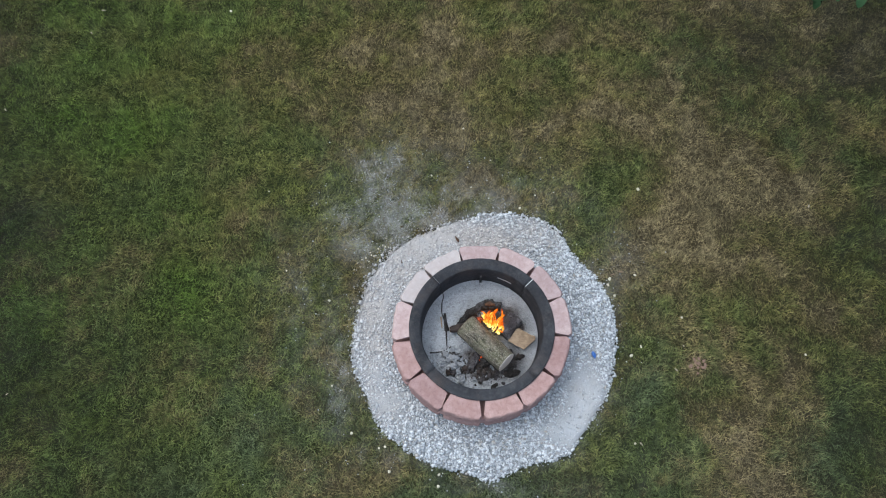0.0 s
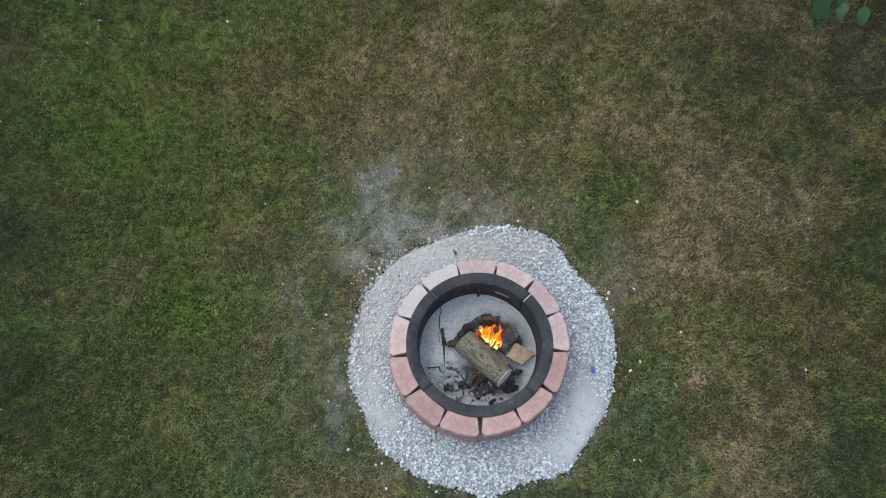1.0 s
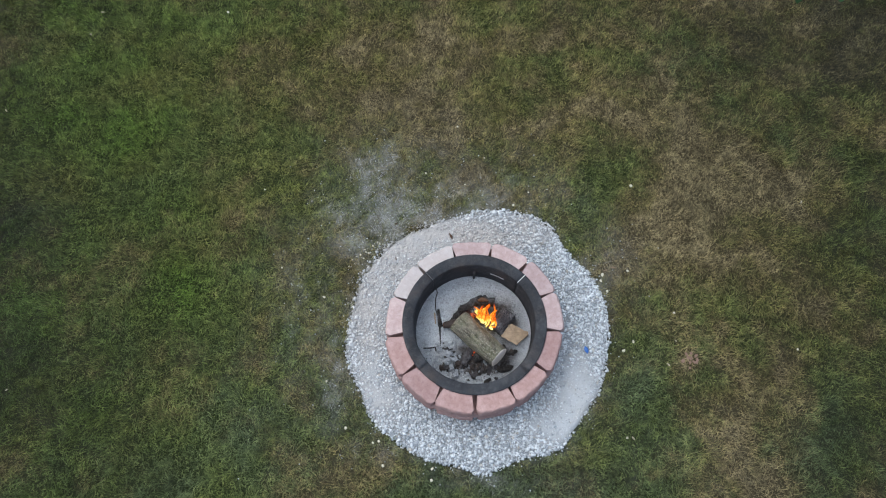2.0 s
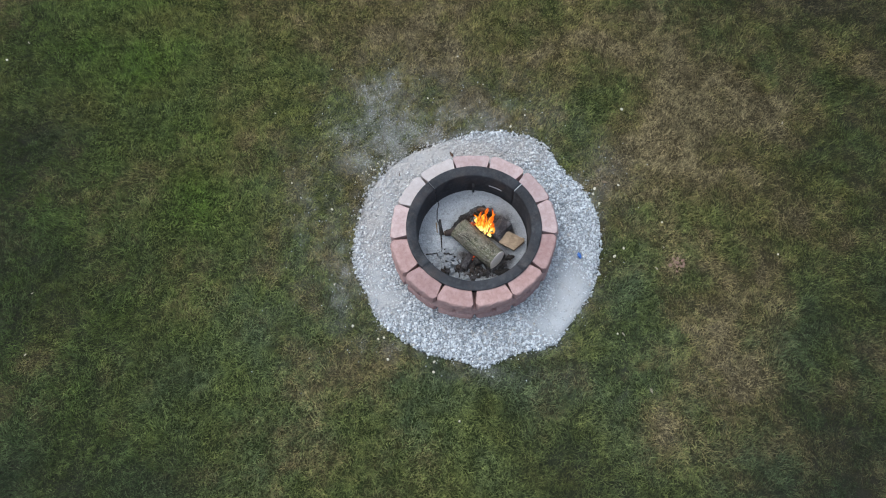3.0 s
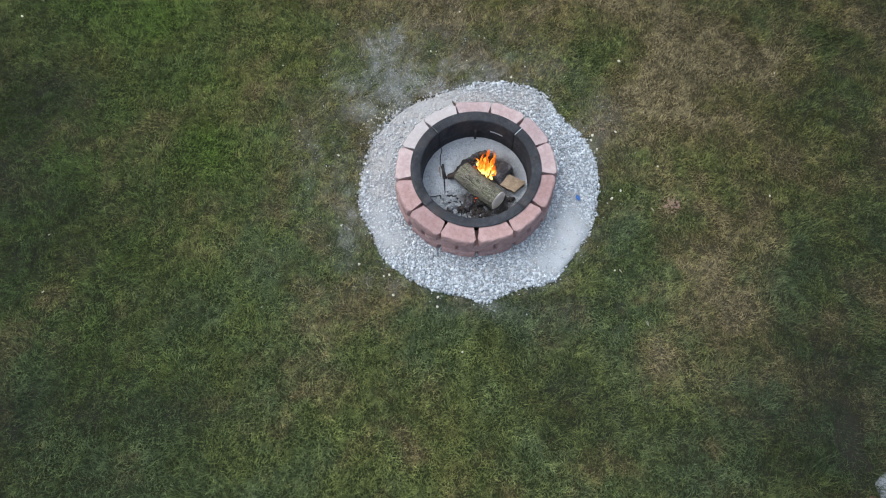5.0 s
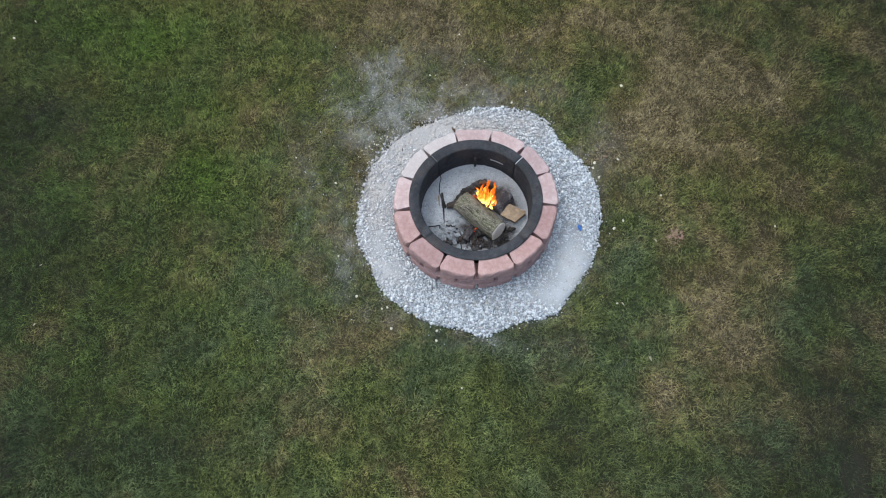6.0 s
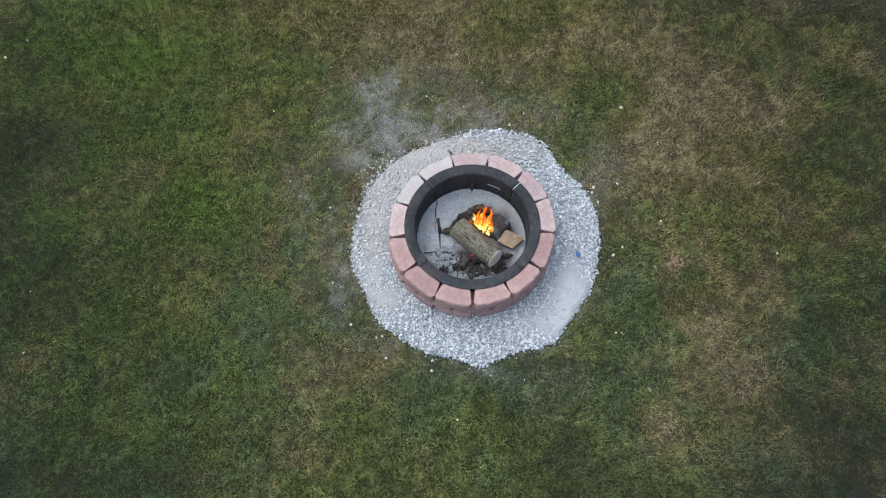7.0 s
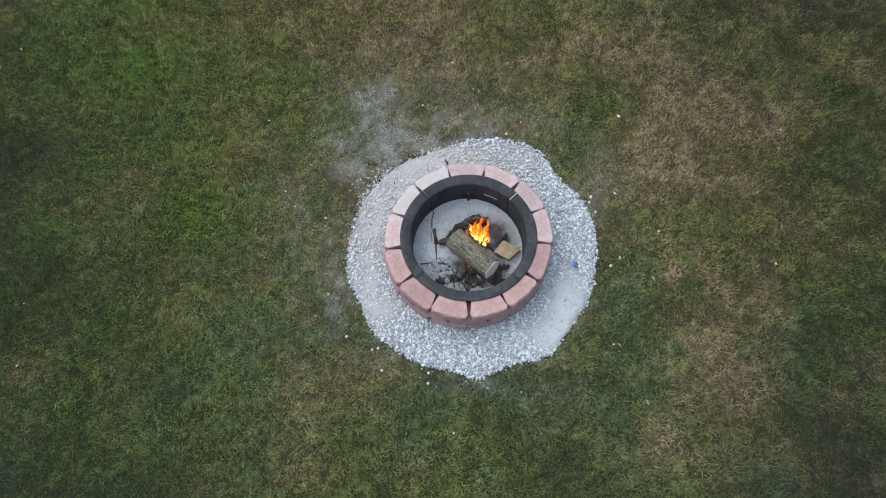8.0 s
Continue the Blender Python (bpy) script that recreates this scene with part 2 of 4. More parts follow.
GRASS, SOIL = grass_material(), soil_material()
GRAVEL = limestone_material("crushed_limestone", (0.33, 0.357, 0.38), (0.79, 0.82, 0.845))
PEBBLE = plain_material("pale_pebble", (0.52, 0.48, 0.36), (0.78, 0.73, 0.58), 0.8, 90)
GREY_STONE = plain_material("grey_fieldstone", (0.13, 0.137, 0.148), (0.27, 0.282, 0.298), 0.85, 25)
TAN_STONE = plain_material("tan_fieldstone", (0.11, 0.098, 0.080), (0.23, 0.205, 0.17), 0.9, 25)
RED_STONE = plain_material("red_brown_fieldstone", (0.075, 0.036, 0.026), (0.15, 0.080, 0.058), 0.85, 25)
GRIT = grit_material()
BLOCK_RED = block_material("red_concrete", (0.378, 0.242, 0.220), (0.482, 0.336, 0.315), (0.245, 0.143, 0.130))
BLOCK_PINK = block_material("pink_concrete", (0.442, 0.326, 0.310), (0.552, 0.442, 0.428), (0.325, 0.226, 0.213))
BLOCK_PALE = block_material("ash_bleached_concrete", (0.55, 0.49, 0.46), (0.61, 0.565, 0.54), (0.47, 0.40, 0.375))
STEEL = steel_material()
DULL_STEEL = plain_material("dull_steel", (0.09, 0.09, 0.095), (0.22, 0.22, 0.23), 0.6, 80)
PALE_STEEL = plain_material("pale_steel", (0.42, 0.43, 0.44), (0.66, 0.66, 0.66), 0.5, 80)
ASH = ash_material()
BARK = bark_material()
CUT = cut_material("pale_cut_wood", (0.93, 0.76, 0.62), (0.98, 0.90, 0.79), stain=0.15)
SPLIT = cut_material("split_wood", (0.20, 0.140, 0.088), (0.50, 0.385, 0.265), (0.14, 1.0, 1.0))
SCORCHED = cut_material("scorched_wood", (0.055, 0.033, 0.023), (0.180, 0.105, 0.066))
CHAR = char_material("charred_wood", (0.009, 0.008, 0.008), (0.052, 0.045, 0.040), 0.35)
ASH_LUMP = char_material("ash_grey_lump", (0.16, 0.168, 0.18), (0.56, 0.58, 0.605), 0.2)
BROWN_CHAR = cut_material("brown_scorched_wood", (0.026, 0.021, 0.019), (0.100, 0.078, 0.068))
ASHY_CHAR = char_material("ash_covered_char", (0.024, 0.021, 0.022), (0.105, 0.095, 0.098), 0.8)
EMBER = ember_material()
FLAME = flame_material()
DEAD_LEAF = plain_material("dead_leaf", (0.26, 0.22, 0.15), (0.48, 0.43, 0.33), 0.8, 3)
CLOD = plain_material("dry_soil", (0.17, 0.105, 0.075), (0.32, 0.215, 0.165), 0.95, 60)
TREE_BARK = plain_material("grey_tree_bark", (0.05, 0.042, 0.034), (0.15, 0.13, 0.11), 0.9, 18)
PALE_LEAF = plain_material("pale_leaf", (0.020, 0.056, 0.016), (0.046, 0.105, 0.036), 0.6, 22)
LEAF = plain_material("broad_leaf", (0.010, 0.032, 0.009), (0.048, 0.098, 0.032), 0.75, 22)
STEM = plain_material("weed_stem", (0.10, 0.05, 0.035), (0.16, 0.10, 0.06), 0.7, 40)
BLUE = plain_material("blue_plastic", (0.035, 0.11, 0.36), (0.07, 0.18, 0.50), 0.4, 60)

# ---- the lawn ----
# outline of the gravel apron as a wavy circle: (cosine, sine) of each turn
APRON = ((0.039, 0.002), (-0.006, 0.011), (-0.010, -0.004), (0.0, -0.011), (0.011, 0.002), (0.003, 0.011), (-0.003, 0.006), (-0.001, 0.004), (-0.004, -0.006),
         (-0.005, -0.003), (-0.001, -0.004), (0.001, 0.003), (0.006, 0.002), (0.0, 0.0), (-0.002, 0.001))
# stones pushed out into the grass: (degrees, width, metres)
SPURS = ((-84, 3.5, 0.026), (-52, 3.0, 0.024), (52, 5.0, 0.010), (40, 5.0, 0.008))


def apron_radius(a):
    r = 0.975 + sum(c * np.cos(k * a) + s * np.sin(k * a) for k, (c, s) in enumerate(APRON, 1))
    for at, wide, out in SPURS:
        gap = (a - radians(at) + math.pi) % TAU - math.pi
        r = r + out * np.exp(-((gap / radians(wide)) ** 2))
    return r


# dry, lush and ash-dusted patches of the lawn; broad faint ash paints smoke haze
DRY_SPOTS = [(-0.7, 2.6, 0.6, 0.5, 0.42), (0.5, 2.7, 0.5, 0.4, 0.42), (-0.8, 1.9, 0.4, 0.3, 0.22), (1.6, 1.5, 0.5, 0.6, 0.26), (1.8, 0.8, 0.5, 0.6, 0.28), (2.7, 1.6, 1.1, 1.3, 0.22),
             (-2.2, 2.3, 0.5, 0.45, 0.26), (-2.4, -0.4, 0.5, 0.35, 0.16), (-2.1, 1.5, 0.3, 0.25, 0.18), (1.38, -1.35, 0.30, 0.45, 0.58), (1.85, -0.85, 0.45, 0.45, 0.50)]
DRY_SPOTS += [(-1.02, 0.72, 0.28, 0.30, 0.34), (-0.95, 0.6, 0.15, 0.3, 0.10), (-0.9, 1.8, 0.8, 0.5, 0.22), (0.1, 1.6, 0.9, 0.4, 0.26), (1.56, -0.15, 0.06, 0.07, 0.9), (1.03, 0.53, 0.09, 0.03, 0.9), (1.12, -1.02, 0.04, 0.04, 0.7), (-1.1, -1.35, 0.35, 0.25, 0.20), (-0.3, -1.65, 0.45, 0.35, 0.20), (-1.7, -1.75, 0.5, 0.3, 0.24), (2.6, -1.45, 0.3, 0.3, 0.24), (-3.6, 0.95, 0.5, 0.3, 0.42), (-2.8, 0.35, 0.3, 0.3, 0.2), (-3.0, -0.95, 0.35, 0.3, 0.2), (-1.5, 0.9, 0.3, 0.4, 0.10), (-1.0, -0.95, 0.4, 0.35, 0.14)]
LUSH_SPOTS = [(-3.3, 2.7, 0.9, 0.6, 0.25), (-2.6, 1.0, 1.1, 1.1, 0.20), (-2.6, -0.9, 1.1, 0.8, 0.10), (1.15, 0.05, 0.12, 0.22, 0.22), (-1.25, 1.15, 0.55, 0.5, 0.26), (-0.55, 1.15, 0.35, 0.3, 0.16), (0.1, 1.5, 0.6, 0.3, 0.10), (-1.6, 0.3, 0.4, 0.5, 0.12), (-3.2, 1.8, 0.9, 1.0, 0.46), (-3.2, 0.1, 0.7, 0.5, 0.16), (0.9, 1.4, 0.22, 0.3, 0.34), (1.1, 2.55, 0.2, 0.2, 0.25), (0.8, -1.55, 0.7, 0.55, 0.34),
              (1.2, -0.65, 0.3, 0.4, 0.22), (0.55, -1.2, 0.55, 0.18, 0.25), (-0.1, -1.25, 0.5, 0.2, 0.2), (-2.6, -2.0, 0.7, 0.5, 0.2), (2.3, -1.8, 0.5, 0.5, 0.22), (0.95, 0.85, 0.2, 0.2, 0.2), (2.4, -1.0, 0.3, 0.4, 0.2)]
ASH_HAZE_SPOTS = [(-0.80, 1.10, 0.45, 0.50, 0.16), (1.3, -0.9, 0.9, 0.9, 0.06), (-1.2, -0.4, 0.55, 0.9, 0.08), (-0.66, -0.86, 0.16, 0.12, 0.28), (-0.70, 0.84, 0.20, 0.12, 0.85), (-0.92, 0.66, 0.10, 0.12, 0.55), (-0.48, 0.88, 0.20, 0.08, 0.75), (-0.3, 0.98, 0.2, 0.06, 0.4),
             (-0.92, 1.33, 0.09, 0.13, 1.0), (-0.81, 1.14, 0.09, 0.18, 0.9), (-0.70, 0.98, 0.10, 0.10, 0.6), (-1.12, 0.92, 0.08, 0.07, 0.8), (-0.74, 1.47, 0.07, 0.16, 0.5), (-0.95, 1.05, 0.20, 0.14, 0.18), (-0.85, 0.80, 0.30, 0.22, 0.28), (-0.2, 1.35, 0.9, 0.45, 0.15), (-1.25, 0.35, 0.32, 0.55, 0.22), (-0.98, -0.42, 0.07, 0.35, 0.5), (0.2, -1.06, 0.5, 0.07, 0.26), (1.05, 0.62, 0.22, 0.30, 0.28),
             (0.0, 1.12, 0.6, 0.16, 0.36)]


def dryness(x, y):
    d = 0.375 + 1.15 * (vnoise(x, y, 0.60, 11, 4) - 0.5) + 0.95 * (vnoise(x, y, 0.17, 23, 3) - 0.5)
    d = d + 0.030 * np.clip(x, -4, 4) + 0.032 * np.clip(y, -2, 2) - 0.12 * dimming(x, y) + 0.85 * blobs(x, y, DRY_SPOTS) - 1.0 * blobs(x, y, LUSH_SPOTS)
    return np.clip(d, 0.0, 1.0)


def ash_haze(x, y):
    rim = np.hypot(x, y) - apron_radius(np.arctan2(y, x))
    d = blobs(x, y, ASH_HAZE_SPOTS) + 0.35 * np.exp(-np.clip(rim, 0, 9) / 0.035)
    wisp = 0.5 * vnoise(x * 1.5 + y * 0.5, y * 0.7 - x * 0.2, 0.11, 37, 5) + 0.5 * vnoise(x * 1.4 - y * 0.9, y * 0.9 + x * 0.7, 0.047, 39, 4)
    return np.clip(d * np.clip(wisp - 0.33, 0, 1) * 5.0 * np.clip(vnoise(x, y, 0.014, 35, 3) - 0.2, 0, 1) * 1.7, 0.0, 0.85)


# where the green is yellowish (+) or bluish (-)
WARM_SPOTS = [(-1.9, 2.3, 0.7, 0.5, 0.14), (-0.6, 2.6, 0.9, 0.7, 0.10), (-3.2, 1.5, 0.5, 0.2, 0.10), (0.4, 1.7, 0.9, 0.4, 0.08), (-1.9, 0.7, 0.6, 0.4, 0.08), (-0.3, -1.9, 0.8, 0.4, 0.10), (-3.5, 0.2, 0.6, 0.5, -0.14), (1.15, -0.3, 0.25, 0.7, -0.16),
              (0.3, -1.1, 0.8, 0.2, -0.14), (-2.0, -2.0, 0.9, 0.7, -0.10), (-1.4, -0.6, 0.5, 0.6, -0.08), (2.6, -0.9, 0.6, 0.8, -0.10), (1.0, 1.45, 0.25, 0.3, -0.10), (-3.6, -1.6, 0.8, 0.8, -0.10), (1.9, 2.3, 0.8, 0.6, -0.10), (2.4, 0.4, 0.8, 0.7, 0.08), (1.9, -1.8, 1.0, 0.6, -0.10)]


def warmth(x, y):
    return blobs(x, y, WARM_SPOTS) + 0.035 * np.clip(y - 0.3, -2, 2)


# where the green is fresh and strong
FRESH_SPOTS = [(-2.85, 1.65, 0.40, 0.30, 0.7), (-2.2, 0.45, 0.35, 0.40, 0.5), (-3.6, 2.6, 0.5, 0.5, 0.6), (-3.7, 1.9, 0.4, 0.3, 0.5), (-3.6, 0.35, 0.4, 0.25, 0.4), (-1.5, 0.9, 0.25, 0.3, 0.35), (1.05, 1.4, 0.3, 0.35, 0.2), (-2.9, -1.2, 0.7, 0.4, 0.25), (1.2, -0.75, 0.25, 0.35, 0.3), (-3.55, 0.95, 0.35, 0.2, -0.6), (-2.75, 0.35, 0.25, 0.25, -0.35), (-2.0, 2.0, 0.4, 0.4, -0.3)]


def freshness(x, y):
    side = np.clip((-0.6 - x) / 1.6, 0, 1) * np.clip(1.2 + 0.35 * y, 0.5, 1.2)
    return np.clip(1.5 * (blobs(x, y, FRESH_SPOTS) + 0.36 * side) * (vnoise(x, y, 0.42, 91, 4) - 0.18) * 1.5, 0.0, 0.95)


# lawn darkened (+) or lightened (-): dark turf and soil, plus painted edge falloff
DIM_SPOTS = [(2.75, -2.05, 0.45, 0.40, 1.5), (2.65, -1.1, 0.40, 0.45, 0.6), (3.3, 2.6, 0.60, 0.60, 0.4), (2.9, 1.2, 0.50, 0.5, 0.4), (3.0, -0.1, 0.40, 0.4, 0.4), (0.75, -1.70, 0.45, 0.32, 0.95), (2.75, -0.72, 0.35, 0.35, 0.7), (2.0, -2.0, 0.70, 0.35, 0.7), (0.75, -0.98, 0.55, 0.10, 0.7), (1.18, -0.5, 0.20, 0.35, 0.45),
              (0.78, 2.98, 0.16, 0.12, 0.7), (1.55, 1.85, 0.16, 0.16, 0.7), (-3.2, 2.3, 1.3, 1.0, -0.65), (-3.8, 0.75, 0.45, 0.25, 0.8), (-4.0, -0.5, 0.5, 0.9, 0.4), (-2.1, -1.85, 0.3, 0.2, 0.5), (-3.0, -0.7, 0.8, 0.6, 0.45), (2.1, 2.35, 0.35, 0.2, 0.4), (-2.0, -0.25, 0.35, 0.15, 0.35), (-2.9, -1.8, 1.1, 0.6, 0.5), (2.5, -1.5, 0.8, 0.6, 0.45), (-1.25, 0.5, 0.45, 0.8, -0.6), (0.55, -1.2, 0.5, 0.16, 0.55), (2.4, 2.7, 0.9, 0.7, 0.40), (1.0, 0.9, 0.4, 0.4, -0.5)]


def dimming(x, y):
    # a painted vignette: the lawn's colour darkens with distance from the pit
    away = np.clip((np.hypot(x + 0.3, 0.75 * (y - 0.3)) - 1.9) / 2.0, 0.0, 1.0)
    return np.clip((0.62 * blobs(x, y, DIM_SPOTS) + 0.58 * away) * (0.1 + 1.8 * vnoise(x, y, 0.45, 65, 4)), 0.0, 0.9)


def scraped(x, y):
    """True where no grass grows."""
    return (blobs(x, y, [(2.63, -1.85, 0.12, 0.18, 1.0), (2.68, -2.05, 0.10, 0.08, 0.8)]) + 0.5 * (vnoise(x, y, 0.06, 67, 3) - 0.5)) > 0.5


def lawn_height(x, y):
    flat = np.clip((np.hypot(x, y) - 0.9) / 0.5, 0, 1)
    return flat * 0.05 * (vnoise(x, y, 1.6, 5, 2) - 0.5)


def mesh_of(name, verts, faces, material, floats=()):
    """A mesh from arrays: faces all have the same number of corners."""
    me = bpy.data.meshes.new(name)
    k = faces.shape[1]
    me.vertices.add(len(verts))
    me.vertices.foreach_set("co", np.ascontiguousarray(verts, np.float32).ravel())
    me.loops.add(faces.size)
    me.loops.foreach_set("vertex_index", np.ascontiguousarray(faces, np.int32).ravel())
    me.polygons.add(len(faces))
    me.polygons.foreach_set("loop_start", np.arange(0, faces.size, k, dtype=np.int32))
    me.update(calc_edges=True)
    for key, values in floats:
        me.attributes.new(key, "FLOAT", "POINT").data.foreach_set("value", np.ascontiguousarray(values, np.float32))
    me.materials.append(material)
    return new(name, me)


def grid_faces(nx, ny):
    i, j = np.meshgrid(np.arange(nx - 1), np.arange(ny - 1), indexing="ij")
    a = (i * ny + j).ravel()
    return np.stack([a, a + ny, a + ny + 1, a + 1], 1)


def build_ground():
    far = np.array([8, 11, 16, 26, 45, 80, 150, 320], float)
    xs = np.concatenate([-far[::-1], np.arange(-6, 6.01, 0.06), far])
    gx, gy = np.meshgrid(xs, xs, indexing="ij")
    gx, gy = gx.ravel(), gy.ravel()
    reach = np.maximum(abs(gx), abs(gy))
    z = lawn_height(gx, gy) * (reach < 6.3) - 0.012 * (np.hypot(gx, gy) < 0.95)
    ob = mesh_of("ground", np.stack([gx, gy, z], 1), grid_faces(len(xs), len(xs)), SOIL, (("dry", np.where(reach < 6.3, dryness(gx, gy), 0.4)), ("dust", ash_haze(gx, gy)), ("bare", np.maximum(dimming(gx, gy), 0.95 * scraped(gx, gy))), ("far", np.clip((reach - 4.0) / 2.0, 0, 1))))
    tagged(ob, "soil and dry thatch under a patchy lawn", "ground", kind="structure")


def build_grass():
    rng = np.random.default_rng(7)
    # tufts: dense where the lawn is well seen, thinner beyond
    core = np.stack([rng.uniform(-4.75, 4.05, 116000), rng.uniform(-2.75, 3.55, 116000)], 1)
    wide = np.stack([rng.uniform(-6.6, 5.9, 260000), rng.uniform(-4.6, 5.4, 260000)], 1)
    past = np.maximum.reduce([-4.75 - wide[:, 0], wide[:, 0] - 4.05, -2.75 - wide[:, 1], wide[:, 1] - 3.55])
    wide = wide[(past > 0) & (rng.random(len(wide)) < 0.97 * np.exp(-past / 0.16 * vnoise(wide[:, 0], wide[:, 1], 0.7, 57, 3) ** 1.5))]
    tuft = np.concatenate([core, wide])
    rim = np.hypot(tuft[:, 0], tuft[:, 1]) - apron_radius(np.arctan2(tuft[:, 1], tuft[:, 0]))
    tuft = tuft[rim > 0.0]
    per = 8
    base = np.repeat(tuft, per, 0) + rng.normal(0, 0.022, (len(tuft) * per, 2))
    n = len(base)
    x, y = base.T
    d = dryness(x, y)
    rim = np.hypot(x, y) - apron_radius(np.arctan2(y, x))
    grow = 0.30 + 0.75 * vnoise(x, y, 0.16, 41, 2) + 0.70 * vnoise(x, y, 0.055, 43, 2)
    grow = grow * (1 + blobs(x, y, [(2.35, -2.17, 0.25, 0.14, 0.9), (2.85, -1.95, 0.2, 0.2, 0.7)]))
    thin = dimming(x, y)
    keep = (rim > -0.006) & ((rng.random(n) < 0.22) | ~scraped(x, y)) & (rng.random(n) > 0.25 * thin) & (rng.random(n) < np.clip(0.45 + 0.9 * vnoise(x, y, 0.07, 61, 2) - 0.15 * d, 0.3, 1))
    x, y, d, grow, thin = x[keep], y[keep], d[keep], grow[keep], thin[keep]
    n = len(x)
    swirl = TAU * 1.8 * vnoise(x, y, 0.24, 51, 2)
    az = swirl + rng.normal(0, 1.0, n)
    length = np.clip(rng.normal(0.044, 0.014, n), 0.018, 0.085) * grow * (1.05 - 0.2 * d)
    wide_ = rng.uniform(0.0021, 0.0040, n)
    lean = np.clip(rng.normal(0.86, 0.30, n) + 0.15 * d, 0.2, 1.5)
    cx, cy = np.cos(az), np.sin(az)
    sx, sy = -cy * wide_ / 2, cx * wide_ / 2
    z0 = lawn_height(x, y) - 0.004
    up = np.cos(lean * 0.75)
    out = np.sin(lean * 0.75)
    mx, my, mz = x + cx * out * length * 0.5, y + cy * out * length * 0.5, z0 + up * length * 0.5
    up2, out2 = np.cos(np.minimum(lean * 1.35, 1.75)), np.sin(np.minimum(lean * 1.35, 1.75))
    tx, ty, tz = mx + cx * out2 * length * 0.5, my + cy * out2 * length * 0.5, np.maximum(mz + up2 * length * 0.5, z0 + 0.004)
    v = np.empty((n, 4, 3), np.float32)
    v[:, 0] = np.stack([x, y, z0], 1)
    v[:, 1] = np.stack([mx + sx, my + sy, mz], 1)
    v[:, 2] = np.stack([mx - sx, my - sy, mz], 1)
    v[:, 3] = np.stack([tx, ty, tz], 1)
    tri = np.array([[0, 1, 2], [2, 1, 3]])
    faces = (np.arange(n)[:, None, None] * 4 + tri[None]).reshape(-1, 3)
    dust = ash_haze(x, y) * rng.uniform(0.1, 1.3, n)
    # an undergrowth of short straight spikes
    m = 715000
    ux, uy = rng.uniform(-7, 6.5, m), rng.uniform(-5, 6, m)
    past = np.maximum.reduce([-4.6 - ux, ux - 3.9, -2.6 - uy, uy - 3.4])
    ok = (np.hypot(ux, uy) - apron_radius(np.arctan2(uy, ux)) > -0.004) & ((rng.random(m) < 0.3) | ~scraped(ux, uy)) & (rng.random(m) < np.exp(-np.maximum(past, 0) / 0.6))
    ux, uy = ux[ok], uy[ok]
    m = len(ux)
    ua, ul, uw, ut = rng.uniform(0, TAU, m), rng.uniform(0.018, 0.045, m), rng.uniform(0.0011, 0.0021, m), rng.uniform(0.3, 1.35, m)
    uz = lawn_height(ux, uy) - 0.003
    s = np.empty((m, 3, 3), np.float32)
    s[:, 0] = np.stack([ux + np.sin(ua) * uw, uy - np.cos(ua) * uw, uz], 1)
    s[:, 1] = np.stack([ux - np.sin(ua) * uw, uy + np.cos(ua) * uw, uz], 1)
    s[:, 2] = np.stack([ux + np.cos(ua) * np.sin(ut) * ul, uy + np.sin(ua) * np.sin(ut) * ul, uz + np.cos(ut) * ul], 1)
    verts = np.concatenate([v.reshape(-1, 3), s.reshape(-1, 3)])
    faces = np.concatenate([faces, 4 * n + np.arange(3 * m).reshape(-1, 3)])
    d = np.concatenate([np.repeat(d, 4), np.repeat(dryness(ux, uy), 3)])
    dust = np.concatenate([np.repeat(dust, 4), np.repeat(ash_haze(ux, uy) * rng.uniform(0.1, 1.3, m), 3)])
    dimmed = np.concatenate([np.repeat(thin, 4), np.repeat(dimming(ux, uy), 3)])
    warm = np.concatenate([np.repeat(warmth(x, y), 4), np.repeat(warmth(ux, uy), 3)])
    lush = np.concatenate([np.repeat(freshness(x, y), 4), np.repeat(freshness(ux, uy), 3)])
    ob = mesh_of("lawn_grass", verts, faces, GRASS, (("dry", d), ("dust", dust), ("dimmed", dimmed), ("warm", warm), ("lush", lush)))
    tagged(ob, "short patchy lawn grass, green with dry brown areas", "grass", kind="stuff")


build_ground()
build_grass()

# ---- the gravel apron ----


def powder(x, y):
    """Where fine stone dust lies between the stones."""
    spots = [(0.76, -0.42, 0.14, 0.26, 0.9), (0.60, -0.66, 0.20, 0.11, 0.6), (-0.55, 0.62, 0.28, 0.22, 0.34), (-0.72, -0.30, 0.10, 0.25, 0.38), (-0.3, 0.75, 0.25, 0.12, 0.3), (-0.72, 0.2, 0.1, 0.2, 0.3), (-0.60, -0.52, 0.12, 0.12, 0.4)]
    return np.clip(blobs(x, y, spots), 0, 1)


def grime(x, y):
    """Ash and trodden soil that greys the stones."""
    spots = [(-0.60, 0.62, 0.30, 0.28, 0.85), (-0.15, 0.80, 0.30, 0.12, 0.75), (-0.82, 0.22, 0.14, 0.30, 0.60), (0.10, 0.70, 0.25, 0.07, 0.5), (0.75, -0.45, 0.2, 0.3, 0.15), (-0.80, -0.12, 0.16, 0.40, 0.50), (-0.62, -0.55, 0.20, 0.15, 0.35), (0.35, 0.85, 0.35, 0.16, 0.62), (-0.45, 0.80, 0.25, 0.10, 0.4)]
    return np.clip(blobs(x, y, spots) * (0.3 + 1.3 * vnoise(x, y, 0.06, 77, 3)), 0, 0.9)


def trodden(x, y):
    """The side where people step in: its edge is blurred."""
    return np.exp(-(((np.arctan2(y, x) - math.radians(135)) / 0.62) ** 2))


